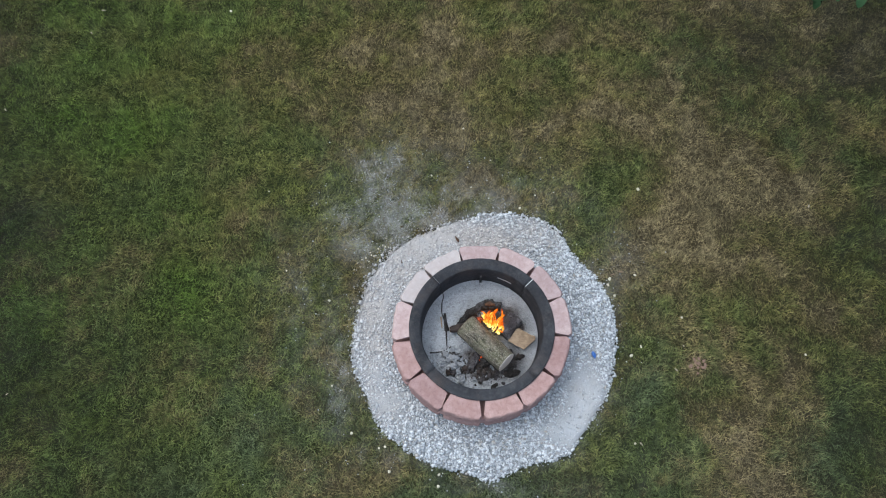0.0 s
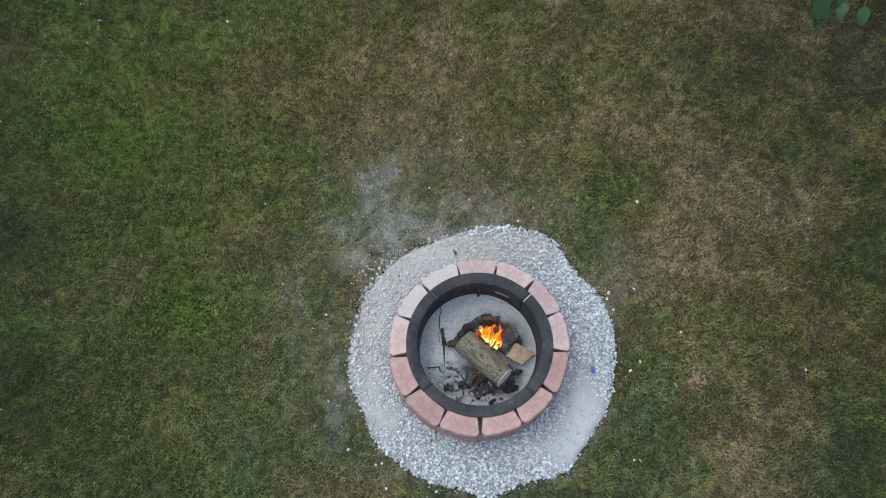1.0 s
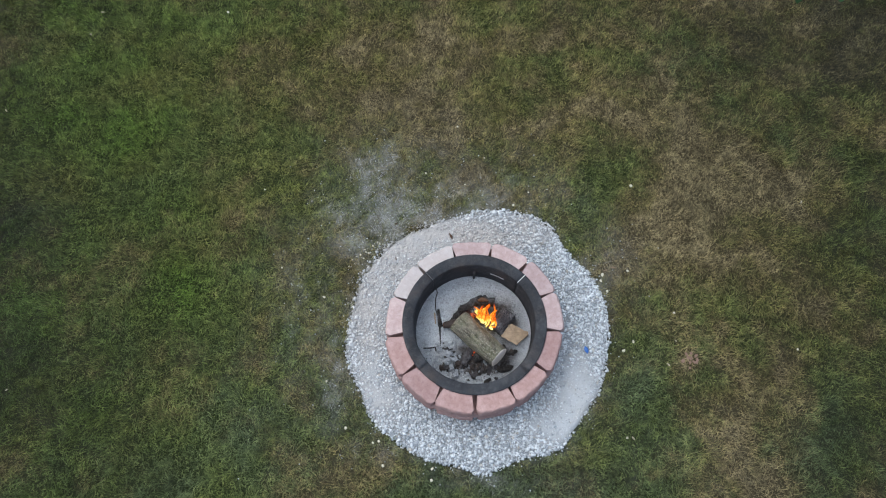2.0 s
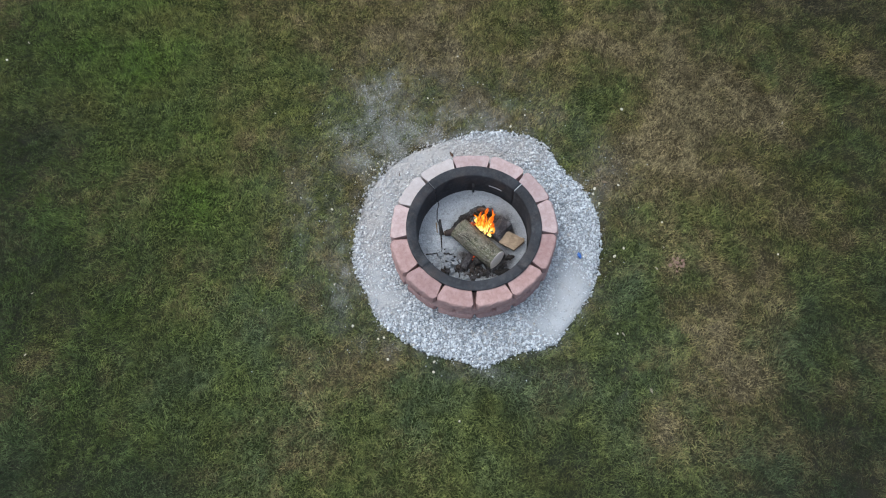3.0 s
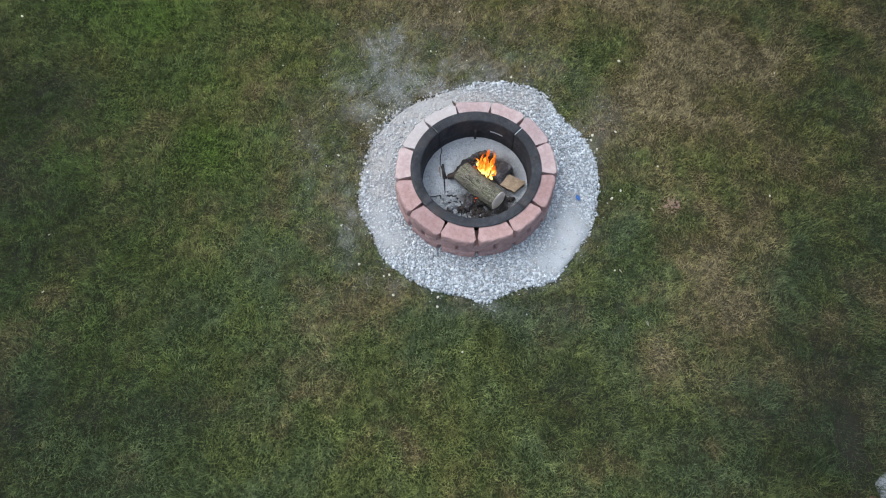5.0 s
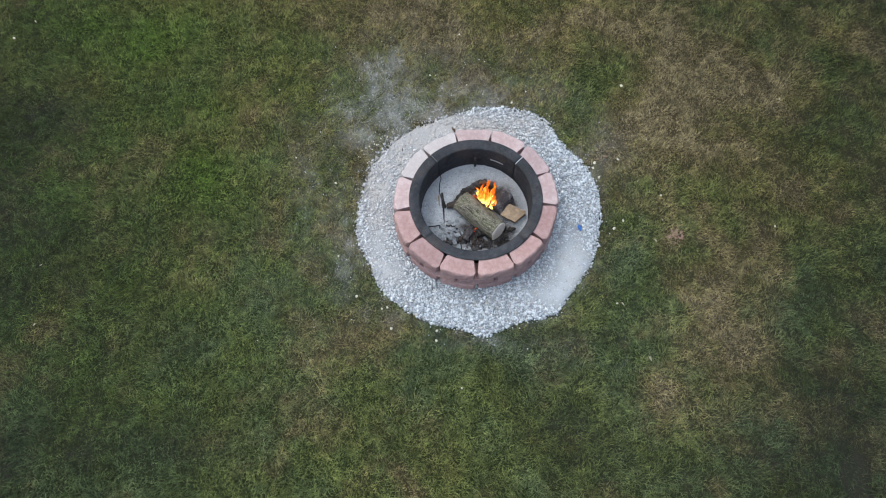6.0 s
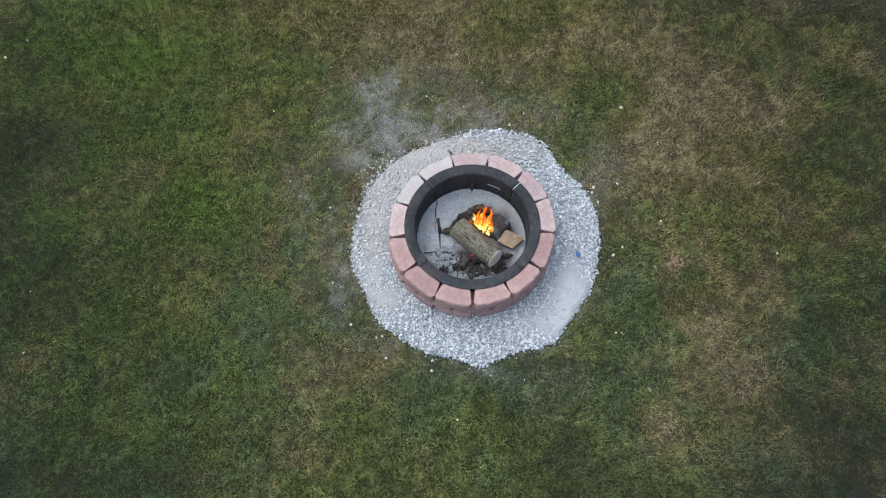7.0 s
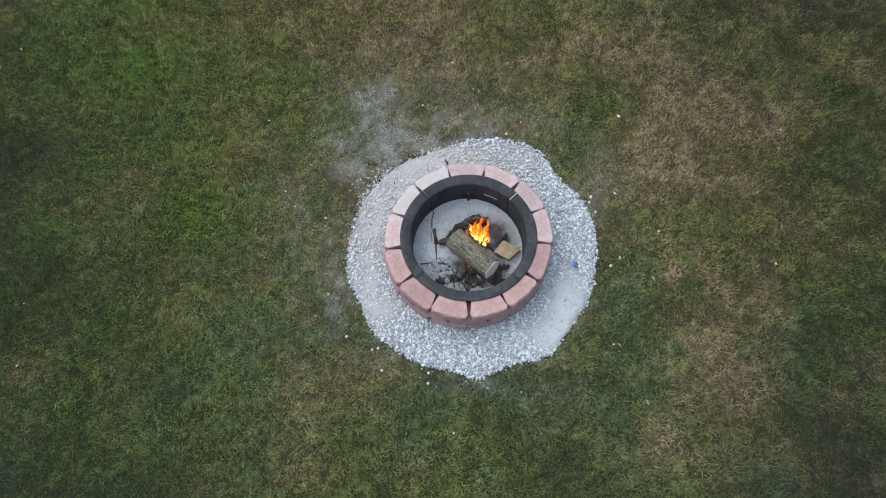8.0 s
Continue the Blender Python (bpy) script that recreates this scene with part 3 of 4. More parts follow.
def build_gravel():
    rng = np.random.default_rng(17)
    # bed of grit
    na, nr = 220, 26
    a, f = np.meshgrid(np.linspace(0, TAU, na), np.linspace(0, 1, nr), indexing="ij")
    edge = apron_radius(a) - 0.005 + 0.03 * (vnoise(np.cos(a) * 0.97, np.sin(a) * 0.97, 0.05, 71, 2) - 0.5)
    r = 0.40 + f * (edge - 0.40)
    gx, gy = (r * np.cos(a)).ravel(), (r * np.sin(a)).ravel()
    z = 0.014 + 0.012 * powder(gx, gy) + 0.006 * (vnoise(gx, gy, 0.05, 72, 3) - 0.5)
    z = np.where(f.ravel() > 0.985, -0.012, z)
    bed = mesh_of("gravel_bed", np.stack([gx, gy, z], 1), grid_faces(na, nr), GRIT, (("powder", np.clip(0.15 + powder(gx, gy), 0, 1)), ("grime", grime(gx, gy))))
    tagged(bed, "fine limestone grit round the fire pit, pale where powdery, dark gap shade painted in", "gravel", kind="structure")
    # stones: chipped boxes in two staggered layers
    box = np.array([(i, j, k) for i in (-1, 1) for j in (-1, 1) for k in (-1, 1)], float) * 0.72
    tri = np.array([(0, 1, 3), (0, 3, 2), (4, 6, 7), (4, 7, 5), (0, 4, 5), (0, 5, 1), (2, 3, 7), (2, 7, 6), (0, 2, 6), (0, 6, 4), (1, 5, 7), (1, 7, 3)])
    xs, ys, zs = [], [], []
    for step, low in ((0.0162, 0.010), (0.0174, 0.0190)):
        gx, gy = np.meshgrid(np.arange(-1.16, 1.16, step), np.arange(-1.16, 1.16, step))
        xs.append(gx.ravel() + rng.uniform(-0.5, 0.5, gx.size) * step)
        ys.append(gy.ravel() + rng.uniform(-0.5, 0.5, gx.size) * step)
        zs.append(low + rng.uniform(-0.003, 0.004, gx.size))
    x, y, z = np.concatenate(xs), np.concatenate(ys), np.concatenate(zs)
    rad, ang = np.hypot(x, y), np.arctan2(y, x)
    ok = (rad > 0.585) & (rad < apron_radius(ang) - 0.006 + rng.normal(0, 0.008, len(x)) * (1 + 2.5 * trodden(x, y))) & (rng.random(len(x)) > 0.35 * grime(x, y)) & (rng.random(len(x)) > 1.5 * (powder(x, y) - 0.3))
    x, y, z = x[ok], y[ok], z[ok]
    n = len(x)
    size = np.clip(rng.lognormal(math.log(0.0094), 0.28, n), 0.005, 0.018) * (1 - 0.15 * grime(x, y))
    shape = box[None] * rng.uniform(0.62, 1.30, (n, 8, 3))
    shape = shape * (size[:, None] * rng.uniform([0.85, 0.65, 0.42], [1.45, 1.05, 0.75], (n, 3)))[:, None]
    u, w = rng.uniform(0, TAU, n), rng.normal(0, 0.6, n)
    cu, su, cw, sw = np.cos(u)[:, None], np.sin(u)[:, None], np.cos(w)[:, None], np.sin(w)[:, None]
    X, Y, Z = shape[..., 0], shape[..., 1], shape[..., 2]
    Y, Z = Y * cw - Z * sw, Y * sw + Z * cw
    X, Y = X * cu - Y * su, X * su + Y * cu
    z = z - 0.012 * powder(x, y)
    v = np.stack([X + x[:, None], Y + y[:, None], Z + z[:, None]], -1)
    faces = (np.arange(n)[:, None, None] * 8 + tri[None]).reshape(-1, 3)
    # fine chips, on the apron and strewn over the ash-dusted grass
    octa = np.array([(1, 0, 0), (0, 1, 0), (-1, 0, 0), (0, -1, 0), (0, 0, 1), (0, 0, -1)], float)
    eight = np.array([(0, 1, 4), (1, 2, 4), (2, 3, 4), (3, 0, 4), (1, 0, 5), (2, 1, 5), (3, 2, 5), (0, 3, 5)])
    k = 60000
    cx, cy = rng.uniform(-1.6, 1.5, k), rng.uniform(-1.4, 1.8, k)
    rim = np.hypot(cx, cy) - apron_radius(np.arctan2(cy, cx))
    on = (rim < 0) & (np.hypot(cx, cy) > 0.6) & (rng.random(k) < 0.5)
    near = (rim >= 0) & (rng.random(k) < 0.36 * ash_haze(cx, cy) ** 1.5 + 0.10 * np.exp(-np.clip(rim, 0, 9) / 0.03) + 0.30 * trodden(cx, cy) * np.exp(-np.clip(rim, 0, 9) / 0.07))
    cx, cy, onn = cx[on | near], cy[on | near], on[on | near]
    k = len(cx)
    cs = rng.uniform(0.0022, 0.0058, k)
    cz = np.where(onn, 0.019 + 0.012 * powder(cx, cy), lawn_height(cx, cy) + rng.uniform(0.014, 0.034, k))
    chip = octa[None] * rng.uniform(0.6, 1.4, (k, 6, 1)) * cs[:, None, None] + np.stack([cx, cy, cz], 1)[:, None]
    chips = (np.arange(k)[:, None, None] * 6 + eight[None]).reshape(-1, 3)
    tagged(mesh_of("limestone_chips", chip.reshape(-1, 3), chips, GRAVEL, (("grime", np.repeat(grime(cx, cy), 6)),)), "fine white stone chips and ash flakes strewn about", "gravel", kind="stuff")
    tagged(mesh_of("gravel", v.reshape(-1, 3), faces, GRAVEL, (("grime", np.repeat(grime(x, y), 8)),)), "angular white crushed limestone laid round the fire pit", "gravel", kind="stuff")


build_gravel()


def lump(seed, sx, sy, sz, sub=2, rough=0.18, freq=1.6):
    """An uneven stone or coal, about sx by sy by sz across, standing on its own base."""
    bm = bmesh.new()
    bmesh.ops.create_icosphere(bm, subdivisions=sub, radius=0.5)
    off = Vector((seed * 3.1, seed * 1.7, seed * 0.9))
    for v in bm.verts:
        k = 1 + rough * 2 * noise.noise(v.co * freq * 2 + off) + rough * noise.cell(v.co * freq * 3 + off)
        v.co = Vector((v.co.x * sx, v.co.y * sy, v.co.z * sz)) * k
    low = min(v.co.z for v in bm.verts)
    for v in bm.verts:
        v.co.z -= low
    return bm


def build_pebbles():
    rng = random.Random(3)
    kinds = []
    for k in range(5):
        bm = lump(k + 1, 0.030, 0.024, 0.018, 1, 0.16)
        me = bpy.data.meshes.new("pebble")
        bm.to_mesh(me)
        bm.free()
        me.materials.append(PEBBLE)
        kinds.append(me)
    spots = [(1.23, 1.25, 1.25), (1.16, 0.52, 1.1), (0.965, 0.48, 1.4), (1.10, -0.10, 1.2), (1.17, -0.03, 1.1), (1.48, 0.20, 0.9), (-0.25, -1.05, 1.1), (-0.59, -0.97, 1.1), (-0.05, -1.39, 0.8), (-4.20, 1.58, 1.2),
             (-1.04, -0.41, 0.8), (-0.87, -0.73, 1.1), (2.34, -0.04, 0.9), (-1.13, 0.22, 1.0), (-0.63, -0.81, 0.9), (-0.67, -0.82, 0.8), (0.29, 1.04, 1.1), (-0.42, 1.30, 0.8), (-0.18, 1.75, 0.8), (1.09, -0.71, 0.8)]
    spots += [(-2.31, 2.88, 1.3), (-0.10, 1.21, 0.7), (0.05, 1.46, 0.6), (0.41, 1.16, 0.7), (-1.48, 0.44, 0.7), (-1.71, 1.10, 0.7), (0.955, 0.43, 1.2), (-0.25, -0.975, 1.1), (1.00, 0.35, 1.1)]
    spots += [(-0.95 + 0.24 * t_ + rng.uniform(-0.03, 0.03), 0.46 + 0.26 * t_ + rng.uniform(-0.02, 0.04), rng.uniform(0.45, 0.85)) for t_ in [k / 14 for k in range(15)]]
    for x, y, s in spots:
        ob = new("pebble", kinds[rng.randrange(5)])
        z = float(lawn_height(np.array([x]), np.array([y]))[0])
        s *= 0.78
        ob.matrix_world = pose(x, y, z + 0.016, rng.uniform(-12, 12), rng.uniform(-12, 12), rng.uniform(0, 360)) @ Matrix.Diagonal((s, s, s, 1))
        tagged(ob, "small pale limestone pebble lying loose on the lawn", "pebble", "loose pebbles")


build_pebbles()

# ---- the block ring ----
JOINTS = [107.4, 78.7, 51.3, 24.3, -3.2, -32.2, -60.2, -87.6, -114.1, -141.5, -168.8, -196.8, -224.2]
COURSE = 0.0955


def block_mesh(name, wide, seed, material):
    """A wedge block: local x along the ring, y outwards, z up, with a broken face and chamfered corners."""
    rng = random.Random(seed)
    depth, inner = 0.132, wide - 0.070
    ch = 0.020 + rng.uniform(-0.004, 0.004)
    plan = [(-inner / 2, -depth), (inner / 2, -depth)]
    edge = [(wide / 2 - 0.001, -ch - 0.012), (wide / 2 - ch * 0.55, -ch * 0.35)]
    front = [(wide / 2 - ch * 1.7 - (wide - 3.4 * ch) * k / 7, 0.004 * math.sin(math.pi * k / 7)) for k in range(8)]
    plan += edge + front + [(-px, py) for px, py in edge[::-1]]
    levels = [(0.0, -0.006), (0.010, 0.003), (0.032, 0.006), (0.060, 0.003), (COURSE - 0.014, 0.0), (COURSE - 0.003, -0.007), (COURSE - 0.0005, -0.013)]
    bm = bmesh.new()
    rings = []
    off = Vector((seed * 1.3, seed * 2.1, 0))
    for z, grow in levels:
        row = []
        for px, py in plan:
            k = max(0.0, min(1.0, (py + 0.06) / 0.05))
            w = k * 0.0085 * noise.noise(Vector((px * 28, z * 34, 3)) + off)
            top = 0.0025 * noise.noise(Vector((px * 20, py * 20, 9)) + off) * (z > 0.08)
            row.append(bm.verts.new((px * (1 + 0.25 * grow * k), py + grow * k + w, z + top)))
        rings.append(row)
    m = len(plan)
    for a, b in zip(rings, rings[1:]):
        for i in range(m):
            bm.faces.new((a[i], a[(i + 1) % m], b[(i + 1) % m], b[i]))
    bm.faces.new(rings[0][::-1])
    bm.faces.new(rings[-1])
    bmesh.ops.recalc_face_normals(bm, faces=bm.faces)
    me = bpy.data.meshes.new(name)
    bm.to_mesh(me)
    bm.free()
    me.materials.append(material)
    return me


def build_block_ring():
    ring = empty("block_fire_pit", 0.003, -0.008, 0.0)
    tagged(ring, "round fire pit of stacked red and pale concrete blocks", "fire pit")
    rng = random.Random(21)
    shared = [block_mesh("block", 0.278, 100 + k, BLOCK_RED) for k in range(4)]
    for course in range(3):
        for k in range(13):
            a0, a1 = JOINTS[k], (JOINTS[k + 1] if k < 12 else JOINTS[0] - 360)
            mid = (a0 + a1) / 2
            if course == 1:
                mid = a1
            face = 0.616 + 0.009 * math.sin(radians(2 * mid)) + rng.uniform(-0.003, 0.003)
            if course == 2:
                wide = 2 * (face - 0.034) * math.tan(radians(a0 - a1) / 2) - 0.009
                look_ = BLOCK_PALE if k in (11, 12) else BLOCK_PINK if k in (0, 1, 2, 3, 10) else BLOCK_RED
                me = block_mesh("block", wide, k + 1, look_)
            else:
                me = shared[rng.randrange(4)]
                face -= 0.004 if course == 1 else -0.002
            ob = new("block", me)
            ob.parent = ring
            if course == 2 and k in (11, 12):
                ob["label"] = "block bleached pale by ash"
            ob.matrix_basis = pose(0, 0, -0.003 + course * COURSE, 0, 0, mid - 90 + rng.uniform(-0.5, 0.5)) @ pose(0, face, 0)


build_block_ring()


# ---- the steel liner ----


def arc_strip(bm, profile, a0, a1, steps):
    """Sweeps a closed profile of (radius, height) from a0 to a1 degrees, with ends."""
    rows = []
    for k in range(steps + 1):
        a = radians(a0 + (a1 - a0) * k / steps)
        rows.append([bm.verts.new((r * math.cos(a), r * math.sin(a), z)) for r, z in profile])
    m = len(profile)
    for p, q in zip(rows, rows[1:]):
        for i in range(m):
            bm.faces.new((p[i], q[i], q[(i + 1) % m], p[(i + 1) % m]))
    bm.faces.new(rows[0])
    bm.faces.new(rows[-1][::-1])
    bmesh.ops.recalc_face_normals(bm, faces=bm.faces)


def build_liner():
    liner = empty("fire_ring_liner", 0.005, 0.0, 0.0)
    tagged(liner, "black painted steel fire ring with a wide rolled rim", "fire ring")
    outside = [(0.506, 0.2860), (0.506, 0.2915), (0.499, 0.2940), (0.470, 0.2915), (0.434, 0.2870), (0.4275, 0.2810), (0.4260, 0.2690), (0.4250, 0.15), (0.4240, 0.005)]
    inside = [(r + 0.0035, z - 0.003) for r, z in outside[::-1][:-1]]
    inside[-1] = (0.500, 0.2895)
    profile = outside + inside
    cuts = [45.5, 135.5, 224.0, 318.5, 405.5]
    rim = [(0.5065, 0.2925), (0.499, 0.2960), (0.470, 0.2935), (0.434, 0.2890), (0.4265, 0.2810)]
    thick = rim + [(r, z - 0.0045) for r, z in rim[::-1]]
    # two paler joint edges paint the light caught along the rim's cuts
    edges = ((0.55, PALE_STEEL), (0.4, DULL_STEEL), (0.45, STEEL), (0.45, STEEL))
    for k, (a0, a1) in enumerate(zip(cuts, cuts[1:])):
        bm = bmesh.new()
        arc_strip(bm, profile, a0 + 0.25, a1 - 0.25, 26)
        seg = part("ring_segment", bm, STEEL, liner, smooth=True)
        wide, material = edges[k]
        bm = bmesh.new()
        arc_strip(bm, thick, a0 - wide / 2, a0 + wide / 2, 2)
        part("joint_edge", bm, material, seg, "edge where two ring segments meet")
        if k == 0:
            bm = bmesh.new()
            arc_strip(bm, [(0.4265, 0.146), (0.4235, 0.146), (0.4235, 0.158), (0.4265, 0.158)], 60.5, 75.0, 10)
            part("slot", bm, PALE_STEEL, seg, "pale narrow slot in the liner wall")
            bm = bmesh.new()
            arc_strip(bm, [(0.426, 0.03), (0.404, 0.03), (0.404, 0.150), (0.412, 0.158), (0.426, 0.158)], 90.2, 92.6, 2)
            part("bracket", bm, STEEL, seg, "dark bolted joint bracket")


build_liner()

# ---- inside the pit ----
ASH_Z = 0.040


def ash_level(x, y):
    heap = 0.022 * np.exp(-(((x - 0.06) / 0.22) ** 2) - ((y + 0.08) / 0.22) ** 2) + 0.034 * np.exp(-(((x + 0.17) / 0.10) ** 2) - ((y + 0.185) / 0.085) ** 2)
    return ASH_Z + heap + 0.016 * (vnoise(x, y, 0.07, 81, 4) - 0.5) + 0.009 * (vnoise(x, y, 0.022, 83, 2) - 0.5)


def scorch(x, y):
    """Where the ash bed is burnt black."""
    burnt = blobs(x, y, [(0.07, -0.27, 0.16, 0.07, 0.45), (0.0, -0.19, 0.13, 0.09, 1.0), (-0.06, 0.11, 0.10, 0.05, 0.6), (0.22, -0.2, 0.12, 0.1, 0.65), (0.12, 0.12, 0.16, 0.14, 0.95), (-0.2, -0.2, 0.12, 0.12, 0.15), (0.25, 0.06, 0.1, 0.12, 0.6)])
    return np.clip(burnt * (0.5 + 1.6 * vnoise(x, y, 0.05, 91, 3)), 0, 1)


def build_ash():
    na, nr = 200, 80
    a, r = np.meshgrid(np.linspace(0, TAU, na), np.linspace(0.0005, 0.4235, nr), indexing="ij")
    x, y = (r * np.cos(a)).ravel(), (r * np.sin(a)).ravel()
    burnt = scorch(x, y)
    ob = mesh_of("ash_bed", np.stack([x, y, ash_level(x, y)], 1), grid_faces(na, nr), ASH, (("burnt", burnt),))
    tagged(ob, "grey wood ash over gravel inside the fire pit", "ash", kind="structure")
    # crumbs of ash and coal
    rng = np.random.default_rng(27)
    bm = bmesh.new()
    bmesh.ops.create_icosphere(bm, subdivisions=1, radius=1.0)
    ico = np.array([v.co[:] for v in bm.verts])
    tri = np.array([[v.index for v in f.verts] for f in bm.faces])
    bm.free()
    for name, count, low, high, spread, material, label in (
        ("ash_crumbs", 6500, 0.0022, 0.0078, None, ASH, "crumbs of pale ash and burnt gravel"),
        ("coal_crumbs", 300, 0.002, 0.006, (-0.02, -0.28, 0.15, 0.06), ASHY_CHAR, "crumbs of black charcoal lying in the ash"),
    ):
        if spread:
            x, y = rng.normal(spread[0], spread[2], count), rng.normal(spread[1], spread[3], count)
        else:
            t_, q = rng.uniform(0, TAU, count), 0.415 * np.sqrt(rng.uniform(0, 1, count))
            x, y = q * np.cos(t_), q * np.sin(t_)
        ok = np.hypot(x, y) < 0.415
        x, y = x[ok], y[ok]
        n = len(x)
        s = rng.uniform(low, high, n) ** 1.0
        v = ico[None] * rng.uniform(0.6, 1.3, (n, 12, 1)) * s[:, None, None] * np.array([1.1, 1.0, 0.7])
        v = v + np.stack([x, y, ash_level(x, y) + s * 0.2], 1)[:, None]
        faces = (np.arange(n)[:, None, None] * 12 + tri[None]).reshape(-1, 3)
        fl = (("burnt", np.repeat(np.maximum(0.35 * rng.uniform(0, 1.0, n) ** 4, 0.92 * scorch(x, y)), 12)),)
        tagged(mesh_of(name, v.reshape(-1, 3), faces, material, fl), label, "ash", kind="stuff")


build_ash()


def log_mesh(length, radius, seed, knob=0.08, taper=0.06, rows=30, around=40, groove=0.03, slant=0.0):
    """A rough round log along z from 0 to length, open at the ends; returns the bmesh and its end loops."""
    bm = bmesh.new()
    off = Vector((seed * 5.3, seed * 2.9, seed * 1.1))
    loops = []
    for j in range(rows + 1):
        z = length * j / rows
        row = []
        for i in range(around):
            a = TAU * i / around
            d = Vector((math.cos(a), math.sin(a), 0))
            p = d * 1.4 + Vector((0, 0, z * 7))
            k = 1 + knob * noise.noise(p + off) - taper * j / rows
            k += groove * noise.noise(Vector((d.x * 7, d.y * 7, z * 22)) + off) + groove * 0.6 * noise.noise(Vector((d.x * 15, d.y * 15, z * 60)) + off)
            row.append(bm.verts.new((d.x * radius * k, d.y * radius * k, z - slant * d.y * radius * (j / rows) ** 2)))
        loops.append(row)
    for p, q in zip(loops, loops[1:]):
        for i in range(around):
            bm.faces.new((p[i], p[(i + 1) % around], q[(i + 1) % around], q[i]))
    return bm, loops


def end_cap(loop, z_out, inset, seed):
    """An uneven sawn face on a loop of points."""
    bm = bmesh.new()
    mid = sum((v for v in loop), Vector()) / len(loop)
    rows = []
    for k, f in enumerate((1.0, inset, 0.75, 0.5, 0.25)):
        out = (0.0, 0.7, 1.0, 1.05, 1.0)[k] * z_out
        rows.append([bm.verts.new(mid + (v - mid) * f + Vector((0, 0, out + 0.003 * noise.noise(v * 40 * f + Vector((seed, 0, 0)))))) for v in loop])
    m = len(loop)
    for p, q in zip(rows, rows[1:]):
        for i in range(m):
            bm.faces.new((p[i], p[(i + 1) % m], q[(i + 1) % m], q[i]))
    bm.faces.new(rows[-1])
    bmesh.ops.recalc_face_normals(bm, faces=bm.faces)
    return bm


def lay(a, b):
    """The pose of a thing that runs along its own z from a to b."""
    a, b = Vector(a), Vector(b)
    return Matrix.Translation(a) @ (b - a).to_track_quat("Z", "Y").to_matrix().to_4x4()


def build_log(name, label, a, b, radius, seed, body, cap_a, cap_b, body_name="bark", **kw):
    length = (Vector(b) - Vector(a)).length
    root = empty(name)
    root.matrix_world = lay(a, b)
    tagged(root, label, "log")
    bm, loops = log_mesh(length, radius, seed, **kw)
    ends = [[v.co.copy() for v in loops[0]], [v.co.copy() for v in loops[-1]]]
    part(body_name, bm, body, root, smooth=True)
    part("end_face", end_cap(ends[0][::-1], -0.006, 0.93, seed), cap_a, root)
    part("end_face", end_cap(ends[1], 0.006, 0.93, seed + 1), cap_b, root, "sawn end of the log")
    return root


build_log("firewood_log", "thick mossy bark-covered log with a pale sawn end, burning", (-0.105, 0.046, 0.124), (0.188, -0.212, 0.156), 0.086, 4, BARK, SCORCHED, CUT, slant=0.06, knob=0.16, taper=0.05)
build_log("charred_log", "round ash-dusted charred log end beside the flames", (0.165, 0.0, 0.078), (0.262, 0.128, 0.090), 0.060, 12, ASHY_CHAR, ASHY_CHAR, ASHY_CHAR, "char", rows=16, around=28, knob=0.35, groove=0.12)
build_log("charred_log", "half-burnt log lying under the mossy log", (0.02, -0.21, 0.088), (0.235, -0.135, 0.085), 0.036, 15, CHAR, CHAR, CHAR, "char", rows=14, around=20, knob=0.25, groove=0.10)
build_log("burnt_branch", "burnt brown branch end sticking out beside the log", (-0.212, 0.026, 0.072), (-0.075, 0.045, 0.100), 0.020, 18, BROWN_CHAR, SCORCHED, CHAR, "char", rows=18, around=20, knob=0.35, groove=0.2, taper=-1.3)
build_log("burnt_branch", "scorched brown wood under the mossy log", (-0.06, -0.26, 0.066), (0.02, -0.10, 0.085), 0.028, 22, ASHY_CHAR, CHAR, CHAR, "char", rows=12, around=18, knob=0.3, groove=0.12)


def tube_mesh(points, radii, seed, around=18, rows=6, knob=0.1, groove=0.05):
    """A knobbly tapering tube along a bent line of points, closed at both ends."""
    pts = [Vector(p) for p in points]
    path = []
    for k in range(len(pts) - 1):
        a, b, c, d = pts[max(k - 1, 0)], pts[k], pts[k + 1], pts[min(k + 2, len(pts) - 1)]
        for j in range(rows):
            f = j / rows
            path.append((0.5 * (2 * b + (c - a) * f + (2 * a - 5 * b + 4 * c - d) * f * f + (3 * b - a - 3 * c + d) * f**3), radii[k] * (1 - f) + radii[k + 1] * f))
    path.append((pts[-1], radii[-1]))
    bm = bmesh.new()
    off = Vector((seed * 3.7, seed * 1.9, seed * 0.7))
    loops = []
    for k, (p, r) in enumerate(path):
        way = (path[min(k + 1, len(path) - 1)][0] - path[max(k - 1, 0)][0]).normalized()
        side = way.cross(Vector((0, 0, 1)) if abs(way.z) < 0.9 else Vector((1, 0, 0))).normalized()
        high = side.cross(way)
        row = []
        for i in range(around):
            d = side * math.cos(TAU * i / around) + high * math.sin(TAU * i / around)
            q = p + d * r
            row.append(bm.verts.new(p + d * r * (1 + knob * noise.noise(q * (0.9 / r) * 0.6 + off) + groove * noise.noise(q * (4.0 / r) * 0.5 + off))))
        loops.append(row)
    for p, q in zip(loops, loops[1:]):
        for i in range(around):
            bm.faces.new((p[i], p[(i + 1) % around], q[(i + 1) % around], q[i]))
    bm.faces.new(loops[0][::-1])
    bm.faces.new(loops[-1])
    bmesh.ops.recalc_face_normals(bm, faces=bm.faces)
    return bm


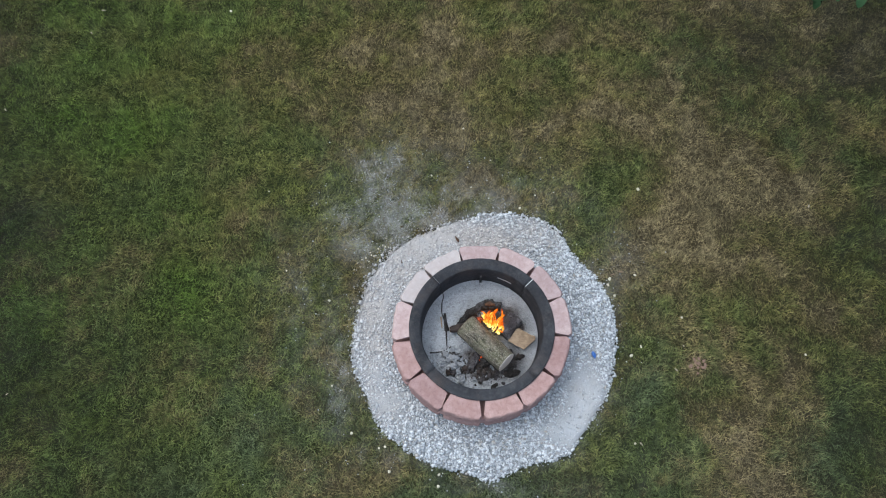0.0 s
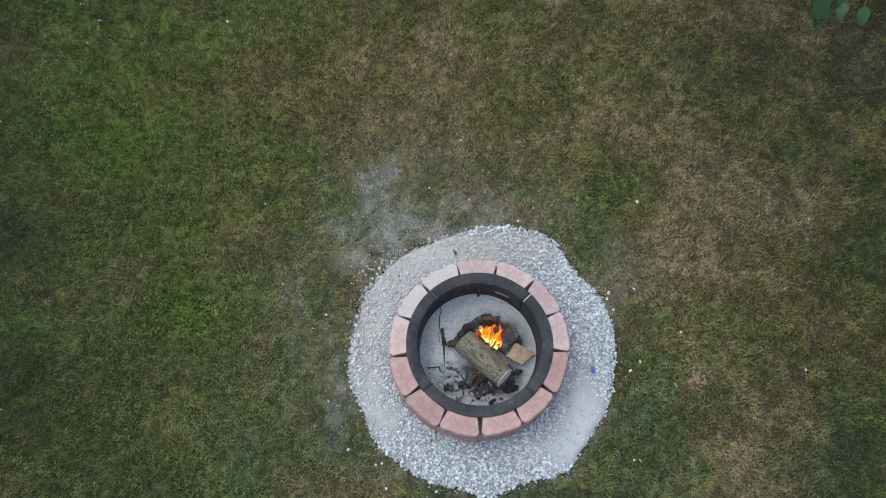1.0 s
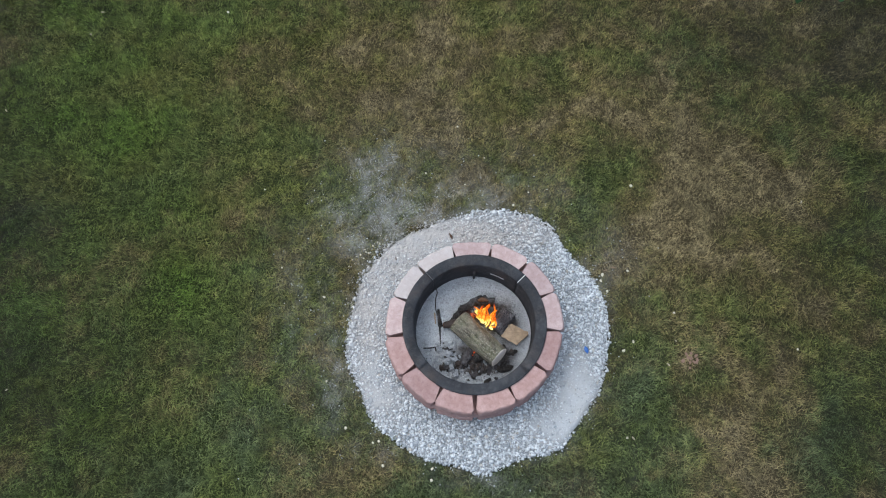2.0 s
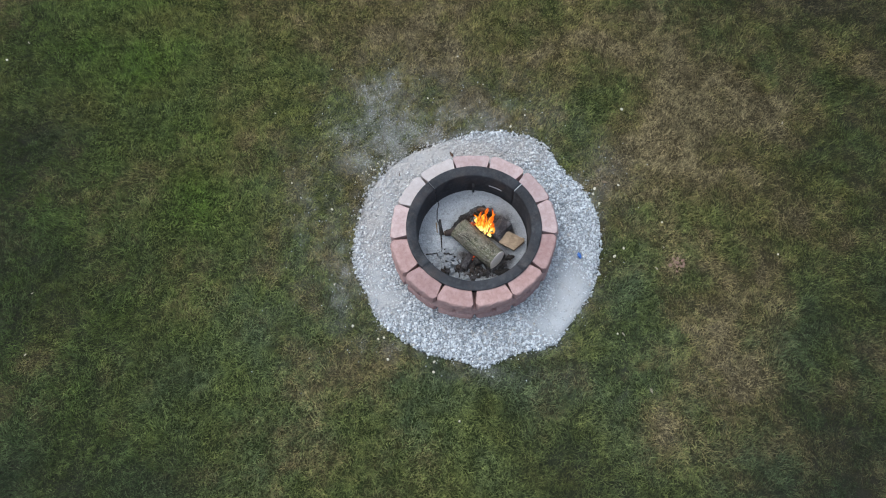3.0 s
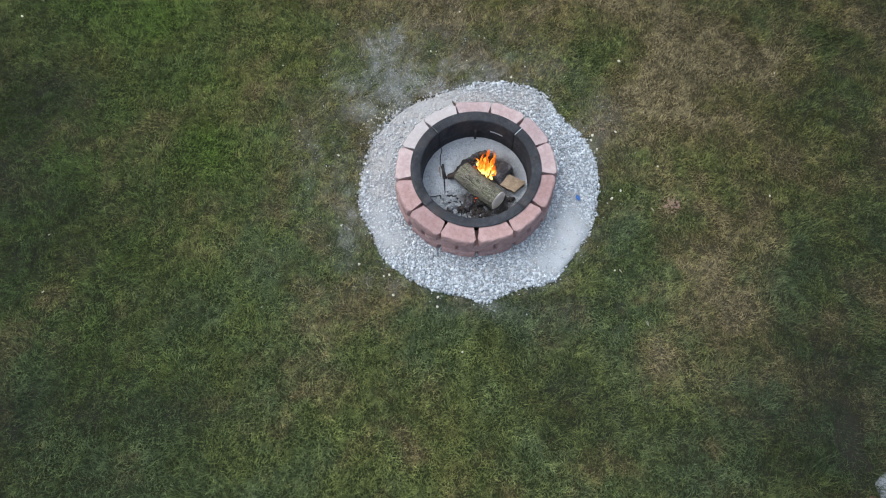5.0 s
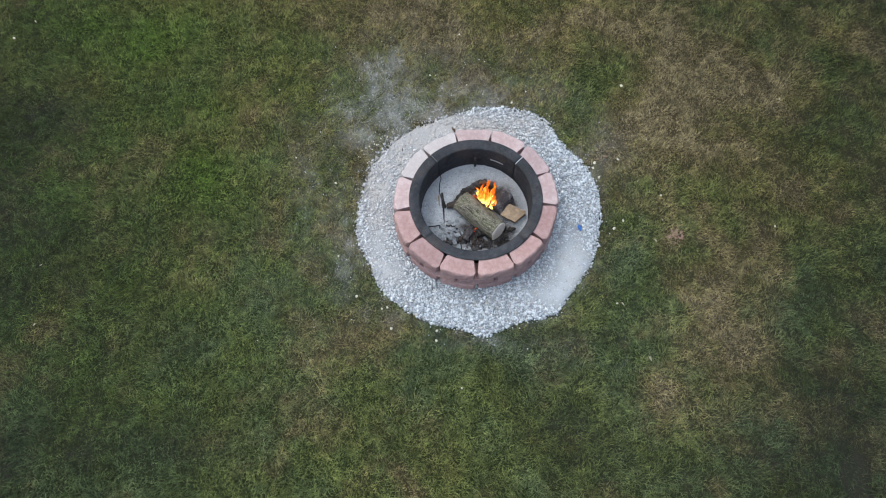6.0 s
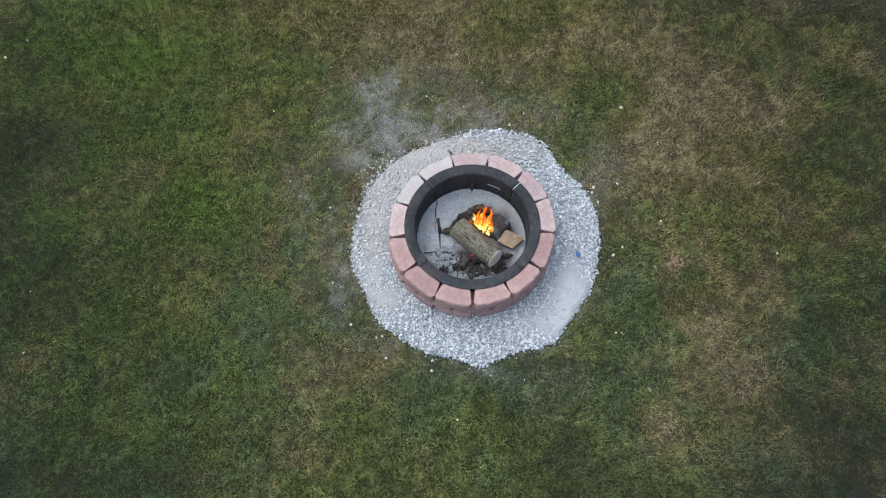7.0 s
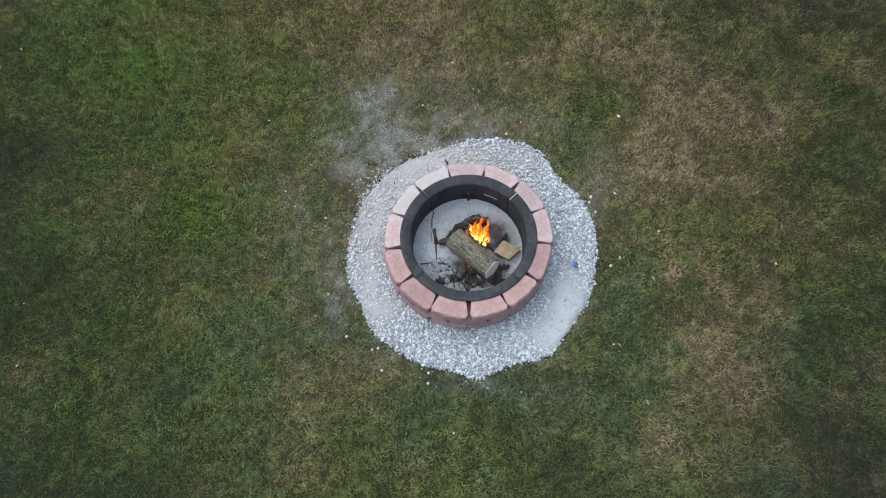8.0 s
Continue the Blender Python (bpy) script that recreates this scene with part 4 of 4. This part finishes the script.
def build_bent_log():
    root = empty("charred_log", 0.0, 0.0, 0.0)
    tagged(root, "bent charred black log arching round behind the fire", "log")
    line = [(-0.165, 0.050, 0.070), (-0.110, 0.118, 0.078), (-0.035, 0.188, 0.084), (0.055, 0.222, 0.092), (0.150, 0.205, 0.090)]
    part("char", tube_mesh(line, (0.012, 0.021, 0.025, 0.034, 0.026), 9, 22, 8, 0.7, 0.5), CHAR, root, smooth=True)
    part("bare_wood", tube_mesh([(0.030, 0.212, 0.124), (0.066, 0.216, 0.131), (0.105, 0.208, 0.126)], (0.008, 0.018, 0.006), 5, 12, 5, 0.3, 0.2), SCORCHED, root, "brown half-burnt wood", smooth=True)


build_bent_log()


def build_charred_slabs():
    for k, (x, y, sx, sy, sz, turn) in enumerate(((0.240, -0.272, 0.115, 0.050, 0.030, 16), (0.292, -0.150, 0.080, 0.034, 0.030, 22), (0.225, -0.245, 0.070, 0.034, 0.034, 50))):
        ob = part("charred_slab", lump(k + 20, sx, sy, sz, 3, 0.08, 1.2), CHAR)
        z = float(ash_level(np.array([x]), np.array([y]))[0])
        ob.matrix_world = pose(x, y, z - 0.006, 0, 0, turn)
        tagged(ob, "flat black charred slab of wood lying in the ash", "charcoal", "charred slabs")


build_charred_slabs()


def build_chunk():
    """A split wedge of firewood."""
    root = empty("split_firewood", 0.300, -0.026, 0.0)
    tagged(root, "short split piece of tan firewood lying in the ash", "firewood")
    bm = bmesh.new()
    top = [(-0.098, -0.022), (-0.062, 0.072), (-0.020, 0.074), (0.096, 0.020), (0.100, 0.000), (0.016, -0.080)]
    tops, lows = [], []
    for k in range(6):
        (x0, y0), (x1, y1) = top[k], top[(k + 1) % 6]
        for j in range(4):
            f = j / 4
            x, y = x0 + (x1 - x0) * f, y0 + (y1 - y0) * f
            w = 0.0045 * noise.noise(Vector((x * 45, y * 45, 2)))
            tops.append(bm.verts.new((x + w, y + w, 0.098 + w + 0.10 * (-x * 0.25 - y * 0.2))))
            lows.append(bm.verts.new((x * 0.9 + 0.01, y * 0.9 + 0.005, 0.035)))
    m = len(tops)
    mid = bm.verts.new((0, 0, 0.104))
    for i in range(m):
        bm.faces.new((lows[i], lows[(i + 1) % m], tops[(i + 1) % m], tops[i]))
        bm.faces.new((tops[i], tops[(i + 1) % m], mid))
    bm.faces.new(lows[::-1])
    bmesh.ops.recalc_face_normals(bm, faces=bm.faces)
    part("wood", bm, SPLIT, root)


build_chunk()


def build_stick(label, points, radius, material, name="stick"):
    curve = bpy.data.curves.new(name, "CURVE")
    curve.dimensions, curve.bevel_depth, curve.bevel_resolution, curve.use_fill_caps = "3D", radius, 2, True
    s = curve.splines.new("POLY")
    s.points.add(len(points) - 1)
    for k, (p, q) in enumerate(zip(s.points, points)):
        z = float(ash_level(np.array([q[0]]), np.array([q[1]]))[0]) + radius * 0.7 + q[2]
        p.co, p.radius = (q[0], q[1], z, 1), 1.0 - 0.5 * k / len(points)
    tmp = new(name, curve)
    me = bpy.data.meshes.new_from_object(tmp.evaluated_get(bpy.context.evaluated_depsgraph_get()))
    bpy.data.objects.remove(tmp)
    me.materials.clear()
    me.materials.append(material)
    tagged(new(name, me), label, "stick")


build_stick("thin charred stick lying across the ash", [(-0.252, 0.02, 0.004), (-0.262, 0.10, 0.002), (-0.284, 0.16, 0.0), (-0.286, 0.23, 0.0), (-0.276, 0.28, 0.0), (-0.290, 0.34, 0.0)], 0.0055, CHAR)
build_stick("thick black burnt branch end lying in the ash", [(-0.232, 0.020, 0.004), (-0.250, 0.075, 0.004), (-0.262, 0.150, 0.0)], 0.013, CHAR)
build_stick("pale split sliver of wood lying in the ash", [(-0.288, 0.125, 0.0), (-0.283, 0.085, 0.001), (-0.276, 0.040, 0.0)], 0.006, SPLIT)
build_stick("thin burnt twig lying in the ash", [(-0.355, -0.146, 0.0), (-0.31, -0.144, 0.002), (-0.27, -0.138, 0.003), (-0.225, -0.137, 0.0)], 0.0058, CHAR)
build_stick("long dark charred twig lying in the ash", [(-0.245, 0.02, 0.004), (-0.238, -0.05, 0.002), (-0.232, -0.125, 0.0)], 0.006, CHAR)
build_stick("short black sliver of charcoal among ash lumps", [(-0.215, -0.145, 0.012), (-0.175, -0.165, 0.016), (-0.140, -0.150, 0.012)], 0.007, CHAR)
build_stick("short black sliver of charcoal among ash lumps", [(-0.20, -0.215, 0.010), (-0.150, -0.205, 0.016), (-0.115, -0.215, 0.010)], 0.0075, CHAR)
build_stick("short burnt twig standing among the charcoal", [(-0.20, -0.30, 0.0), (-0.203, -0.25, 0.008), (-0.198, -0.205, 0.004)], 0.0075, CHAR)
build_stick("short burnt twig leaning among the charcoal", [(-0.175, -0.31, 0.0), (-0.165, -0.26, 0.008), (-0.170, -0.225, 0.004)], 0.006, CHAR)
build_stick("half-burnt brown stick lying under the log", [(-0.085, -0.285, 0.004), (-0.045, -0.22, 0.012), (-0.01, -0.15, 0.02)], 0.013, ASHY_CHAR)


def build_coals():
    rng = random.Random(33)
    spots = [(-0.24, -0.16), (-0.22, -0.20), (-0.17, -0.19), (-0.18, -0.24), (-0.13, -0.22), (-0.21, -0.28), (-0.15, -0.28), (-0.10, -0.25), (-0.12, -0.33), (-0.07, -0.30), (-0.04, -0.31), (0.0, -0.27), (0.03, -0.28), (0.05, -0.24),
             (0.08, -0.30), (0.02, -0.33), (0.12, -0.27), (0.22, -0.25), (0.26, -0.22), (0.19, -0.27), (0.285, -0.15), (-0.16, 0.06), (-0.13, 0.10), (-0.25, -0.24), (-0.19, -0.12), (-0.045, 0.115), (-0.01, 0.145), (0.02, 0.165), (-0.03, 0.165), (0.045, 0.13)]
    for k, (x, y) in enumerate(spots):
        s = rng.uniform(0.032, 0.056) if k < 9 else rng.uniform(0.020, 0.046)
        grey = k in (0, 1, 2, 3, 4, 6, 8, 9, 23, 24) or k > 24
        bm = lump(k + 40, s * rng.uniform(0.9, 1.5), s, s * 0.75, 2, 0.26, 1.8)
        ob = part("charcoal_lump", bm, ASH_LUMP if grey else BROWN_CHAR if k % 3 else ASHY_CHAR)
        z = float(ash_level(np.array([x]), np.array([y]))[0])
        ob.matrix_world = pose(x, y, z - 0.006, 0, 0, rng.uniform(0, 360))
        tagged(ob, "ash-grey burnt lump lying in the ash" if grey else "brown-black lump of charcoal lying in the ash", "charcoal", "charcoal lumps")
    for k in range(42):
        x, y = rng.gauss(-0.165, 0.062), rng.gauss(-0.195, 0.058)
        if math.hypot(x, y) > 0.38 or x > 0.0:
            continue
        s = rng.uniform(0.012, 0.032)
        ob = part("charcoal_lump", lump(k + 140, s * rng.uniform(1.0, 1.9), s, s * 0.8, 1, 0.34, 2.2), ASH_LUMP if k % 4 else CHAR)
        z = float(ash_level(np.array([x]), np.array([y]))[0])
        ob.matrix_world = pose(x, y, z - 0.004, rng.uniform(-25, 25), rng.uniform(-25, 25), rng.uniform(0, 360))
        tagged(ob, "small ash-white chunk of burnt wood in the ash heap" if k % 4 else "small black chunk of charcoal in the ash heap", "charcoal", "charcoal lumps")
    for k in range(46):
        x, y = rng.gauss(0.03, 0.085), rng.gauss(-0.285, 0.04)
        if math.hypot(x, y) > 0.385 or y > -0.20:
            continue
        s = rng.uniform(0.012, 0.034)
        ob = part("charcoal_lump", lump(k + 240, s * rng.uniform(1.0, 2.2), s, s * 0.7, 1, 0.34, 2.2), (CHAR, BROWN_CHAR, ASHY_CHAR, ASH_LUMP)[k % 4])
        z = float(ash_level(np.array([x]), np.array([y]))[0])
        ob.matrix_world = pose(x, y, z - 0.004, rng.uniform(-25, 25), rng.uniform(-25, 25), rng.uniform(0, 360))
        tagged(ob, "small burnt chunk of wood below the mossy log", "charcoal", "charcoal lumps")
    for x, y, s in ((0.015, -0.165, 0.05), (-0.02, 0.10, 0.06), (0.07, 0.14, 0.06), (0.12, 0.06, 0.05)):
        ob = part("ember", lump(int(90 + 50 * x), s * 1.3, s, s * 0.8, 2, 0.22, 1.8), EMBER)
        z = float(ash_level(np.array([x]), np.array([y]))[0])
        ob.matrix_world = pose(x, y, z - 0.004, 0, 0, 40)
        tagged(ob, "glowing orange ember under the burning logs", "ember", "embers")


build_coals()


def flame_tongue(parent, x, y, z, height, wide, lean, seed):
    """One lick of fire: a twisted, flattened and tapering body."""
    rng = random.Random(seed)
    bm = bmesh.new()
    layer = bm.verts.layers.float.new("height")
    rows, ph, turn = [], rng.uniform(0, TAU), rng.uniform(0, TAU)
    steps, around = 14, 10
    for j in range(steps + 1):
        f = j / steps
        body = wide * (0.55 + 0.9 * f) * (1 - f) ** 0.8 * 1.15 + 0.0006
        cx = x + lean[0] * f**1.3 * height + 0.020 * math.sin(ph + f * 7) * f
        cy = y + lean[1] * f**1.3 * height + 0.016 * math.cos(ph * 1.7 + f * 6) * f
        row = []
        for i in range(around):
            a = TAU * i / around
            px, py = body * math.cos(a), body * 0.42 * math.sin(a)
            w = turn + f * 1.2
            v = bm.verts.new((cx + px * math.cos(w) - py * math.sin(w), cy + px * math.sin(w) + py * math.cos(w), z + f * height))
            v[layer] = f
            row.append(v)
        rows.append(row)
    for p, q in zip(rows, rows[1:]):
        for i in range(around):
            bm.faces.new((p[i], p[(i + 1) % around], q[(i + 1) % around], q[i]))
    part("flame_tongue", bm, FLAME, parent, smooth=True)


def build_fire():
    fire = empty("fire")
    tagged(fire, "small orange and yellow wood fire behind the log", "fire")
    rng = random.Random(12)
    # licks rise all along the seam between the mossy log and the charred ones
    for k in range(22):
        f = (k + rng.uniform(-0.4, 0.4)) / 21
        x, y = 0.005 + 0.125 * f + rng.uniform(-0.012, 0.02), 0.110 - 0.115 * f + rng.uniform(-0.01, 0.035)
        tall = rng.uniform(0.06, 0.13) + 0.24 * math.sin(math.pi * min(1, max(0, f) ** 1.5)) ** 2
        flame_tongue(fire, x, y, 0.095, tall, rng.uniform(0.009, 0.019), (rng.uniform(0.0, 0.22), rng.uniform(0.05, 0.28)), k + 5)


build_fire()

# ---- odds and ends on the lawn ----


def build_blue_scrap():
    bm = lump(7, 0.030, 0.050, 0.014, 2, 0.22)
    ob = part("plastic_scrap", bm, BLUE)
    ob.matrix_world = pose(0.826, -0.105, 0.028, 4, 6, 15)
    tagged(ob, "small crumpled piece of bright blue plastic on the gravel", "plastic scrap")


def build_fieldstones():
    for x, y, s, h, material, seed, label in ((2.905, -2.245, 0.27, 0.035, GREY_STONE, 5, "pale grey fieldstone at the edge of the lawn"), (2.75, -2.425, 0.30, 0.05, RED_STONE, 8, "reddish brown fieldstone at the edge of the lawn"), (2.60, -2.40, 0.24, 0.03, TAN_STONE, 11, "flat tan fieldstone sunk in the lawn's edge")):
        ob = part("fieldstone", lump(seed, s * 1.15, s, h, 4, 0.13, 1.7), material, smooth=True)
        ob.matrix_world = pose(x, y, -0.012, 0, 0, seed * 20)
        tagged(ob, label, "stone", "edging stones")


def leaf_outline(lobes, deep):
    """A lobed leaf of length 1 along y, from its stalk at the origin, as points round its edge."""
    pts = []
    for k in range(21):
        a = -math.pi * 0.92 + TAU * 0.92 * k / 20
        r = 0.5 * (1 - deep + deep * abs(math.cos(a * lobes / 2)) ** 1.2) * (1.0 - 0.16 * math.sin(a) ** 2)
        pts.append((r * math.sin(a), 0.5 + r * math.cos(a)))
    return [(0.0, 0.0)] + pts[1:-1]


def leaf_mesh(length, wide, lobes=5, deep=0.42):
    """A leaf folded along its midrib, with a drooping tip and some thickness of curl."""
    bm = bmesh.new()
    edge = leaf_outline(lobes, deep)
    mid = [bm.verts.new((0, f * length, 0.010 * length - 0.32 * length * f * f)) for f in (0.2, 0.5, 0.78)]
    rim = [bm.verts.new((x * wide, y * length, 0.22 * abs(x) * wide - 0.32 * length * y * y + 0.03 * length * math.sin(9 * x + 5 * y))) for x, y in edge]
    m = len(rim)
    for i in range(m):
        p, q = rim[i], rim[(i + 1) % m]
        y = (p.co.y + q.co.y) / 2 / length
        bm.faces.new((p, q, mid[0 if y < 0.36 else 1 if y < 0.66 else 2]))
    for i in range(m):
        ya, yb = [0 if (rim[i].co.y + rim[(i + d) % m].co.y) / 2 / length < 0.36 else 1 if (rim[i].co.y + rim[(i + d) % m].co.y) / 2 / length < 0.66 else 2 for d in (-1, 1)]
        if ya != yb and abs(ya - yb) == 1:
            bm.faces.new((rim[i], mid[ya], mid[yb]))
    bmesh.ops.recalc_face_normals(bm, faces=bm.faces)
    return bm


def build_tree():
    """A young tree beside the lawn, of which a low twig hangs over the grass."""
    tree = empty("young_tree", 4.35, 4.15, 0.0)
    tagged(tree, "young leafy tree beside the lawn, a low twig hanging over it", "tree")
    base = Vector((4.35, 4.15, 0.0))
    part("trunk", tube_mesh([(0, 0, -0.05), (0.02, -0.02, 0.6), (-0.05, 0.03, 1.5), (0.02, 0.08, 2.6), (0.0, 0.1, 3.8), (0.05, 0.1, 4.7)], (0.105, 0.075, 0.062, 0.05, 0.03, 0.01), 3, 14, 6, 0.1, 0.08), TREE_BARK, tree, smooth=True)
    rng = random.Random(44)
    limbs = [[(-0.03, 0.0, 1.75), (-0.75, -0.85, 2.40), (-1.60, -1.75, 2.72), (-2.20, -2.40, 2.62), (-2.62, -2.74, 2.40)]]
    for k in range(9):
        a, z = radians(20 + 137 * k), 1.9 + 0.28 * k
        reach = 1.55 - 0.09 * k
        limbs.append([(0, 0.05, z), (0.45 * reach * math.cos(a), 0.05 + 0.45 * reach * math.sin(a), z + 0.3), (reach * math.cos(a), reach * math.sin(a), z + 0.45 + 0.05 * k)])
    for k, line in enumerate(limbs):
        thick = (0.034, 0.024, 0.015, 0.008, 0.004) if k == 0 else (0.028, 0.016, 0.005)
        part("limb", tube_mesh(line, thick, k + 7, 8, 5, 0.1, 0.05), TREE_BARK, tree, smooth=True)
    # crown: many leaves round the limbs; its skirt slopes up over the lawn
    bm = leaf_mesh(1.0, 1.0)
    shape = np.array([v.co[:] for v in bm.verts])
    tri = np.array([[v.index for v in f.verts] for f in bm.faces])
    bm.free()
    nr = np.random.default_rng(45)
    spots = []
    for k, line in enumerate(limbs):
        pts = np.array(line)
        for _ in range(260):
            f = nr.uniform(0.8, len(pts) - 1.0)
            i = min(int(f), len(pts) - 2)
            spots.append(pts[i] + (pts[i + 1] - pts[i]) * (f - i) + nr.normal(0, 0.06 if k == 0 else 0.24, 3))
    p = np.array(spots)
    skirt = 1 - np.clip(p[:, 2] - 0.25, 0, 4.5) / 4.74
    p = p[(p[:, 0] + base.x > 0.2 + 4.0 * skirt) | (p[:, 1] + base.y > -0.6 + 4.5 * skirt)]
    n = len(p)
    size, az, tilt = nr.uniform(0.07, 0.12, n), nr.uniform(0, TAU, n), nr.normal(-0.35, 0.4, n)
    v = shape[None] * size[:, None, None]
    ct, st, ca, sa = np.cos(tilt)[:, None], np.sin(tilt)[:, None], np.cos(az)[:, None], np.sin(az)[:, None]
    y, z = v[..., 1] * ct - v[..., 2] * st, v[..., 1] * st + v[..., 2] * ct
    v = np.stack([v[..., 0] * ca - y * sa, v[..., 0] * sa + y * ca, z], -1) + p[:, None]
    crown = mesh_of("crown", v.reshape(-1, 3), (np.arange(n)[:, None, None] * len(shape) + tri[None]).reshape(-1, 3), LEAF)
    crown.parent = tree
    # the leaves of the twig that hangs over the lawn
    tip = Vector((1.73, 1.41, 2.40))
    for x, y, z, length, wide, tilt, rz, pale in ((1.500, 1.250, 2.28, 0.135, 0.135, -28, 184, 0), (1.690, 1.205, 2.27, 0.085, 0.075, -20, 176, 1), (1.595, 1.205, 2.29, 0.075, 0.060, -25, 150, 1), (1.560, 1.262, 2.31, 0.100, 0.090, -15, 205, 0),
                                                  (1.630, 1.290, 2.31, 0.095, 0.085, -10, 165, 0), (1.440, 1.290, 2.32, 0.100, 0.090, -18, 200, 0), (1.730, 1.300, 2.33, 0.090, 0.085, -15, 140, 0)):
        leaf = part("leaf", leaf_mesh(length, wide, 5 if not pale else 3, 0.42 if not pale else 0.2), PALE_LEAF if pale else LEAF, tree, "fresh pale green leaf" if pale else "dark green lobed leaf", smooth=True)
        leaf.matrix_basis = pose(x - base.x, y - base.y, z, tilt, rng.uniform(-15, 15), rz)
        stalk = tube_mesh([tip - base, (tip + Vector((x, y, z + 0.03))) / 2 - base, Vector((x, y, z)) - base], (0.003, 0.002, 0.0015), 4, 5, 3, 0.0, 0.0)
        stem = part("stalk", stalk, STEM, leaf)
        stem.matrix_parent_inverse = leaf.matrix_basis.inverted()


def build_dry_leaves():
    """Small curled dead leaves lying on the grass."""
    rng = random.Random(83)
    me = bpy.data.meshes.new("dry_leaf")
    bm = leaf_mesh(1.0, 0.55, 3, 0.25)
    bm.to_mesh(me)
    bm.free()
    me.materials.append(DEAD_LEAF)
    for x, y, size in ((1.42, -0.20, 0.045), (1.12, -0.70, 0.050), (-3.49, 2.85, 0.055), (-3.68, 3.04, 0.050), (-3.53, 2.61, 0.035), (2.55, 1.16, 0.040), (1.48, -0.02, 0.035), (1.30, -1.10, 0.055), (-3.27, -1.04, 0.050), (-4.07, 1.79, 0.040), (-3.37, -0.58, 0.030)):
        ob = new("dry_leaf", me)
        ob.matrix_world = pose(x, y, float(lawn_height(np.array([x]), np.array([y]))[0]) + 0.022, rng.uniform(-15, 15), rng.uniform(-20, 20), rng.uniform(0, 360)) @ Matrix.Diagonal((0.7 * size, 0.7 * size, 0.7 * size, 1))
        tagged(ob, "small pale dead leaf curled on the grass", "leaf", "dead leaves")


def build_clods():
    """Crumbs of bare pinkish soil where the turf is scraped away."""
    rng = random.Random(71)
    for k in range(16):
        x, y = rng.gauss(1.565, 0.035), rng.gauss(-0.155, 0.042)
        s = rng.uniform(0.016, 0.034)
        ob = part("soil_clod", lump(k + 200, s * rng.uniform(1.0, 1.6), s, s * 0.55, 1, 0.3, 2.0), CLOD)
        ob.matrix_world = pose(x, y, float(lawn_height(np.array([x]), np.array([y]))[0]) + 0.010, 0, 0, rng.uniform(0, 360))
        tagged(ob, "small clod of dry pinkish brown soil in the grass", "soil clod", "soil clods")


def build_bark_chips():
    for k, (x, y, s, turn) in enumerate(((-0.192, 0.751, 0.050, -60), (-0.628, 0.843, 0.022, 10), (-0.608, 0.547, 0.026, 100), (0.99, 0.515, 0.035, 20), (1.05, 0.54, 0.040, -15))):
        ob = part("bark_chip", lump(k + 60, s, s * 0.34, 0.010, 2, 0.25), SCORCHED if k < 3 else SPLIT)
        ob.matrix_world = pose(x, y, 0.026, 3, -4, turn)
        tagged(ob, "small dark burnt chip of bark on the gravel" if k < 3 else "curled dry brown leaf scrap beside the gravel", "bark chip")


build_blue_scrap()
build_bark_chips()
build_clods()
build_dry_leaves()
build_fieldstones()
build_tree()
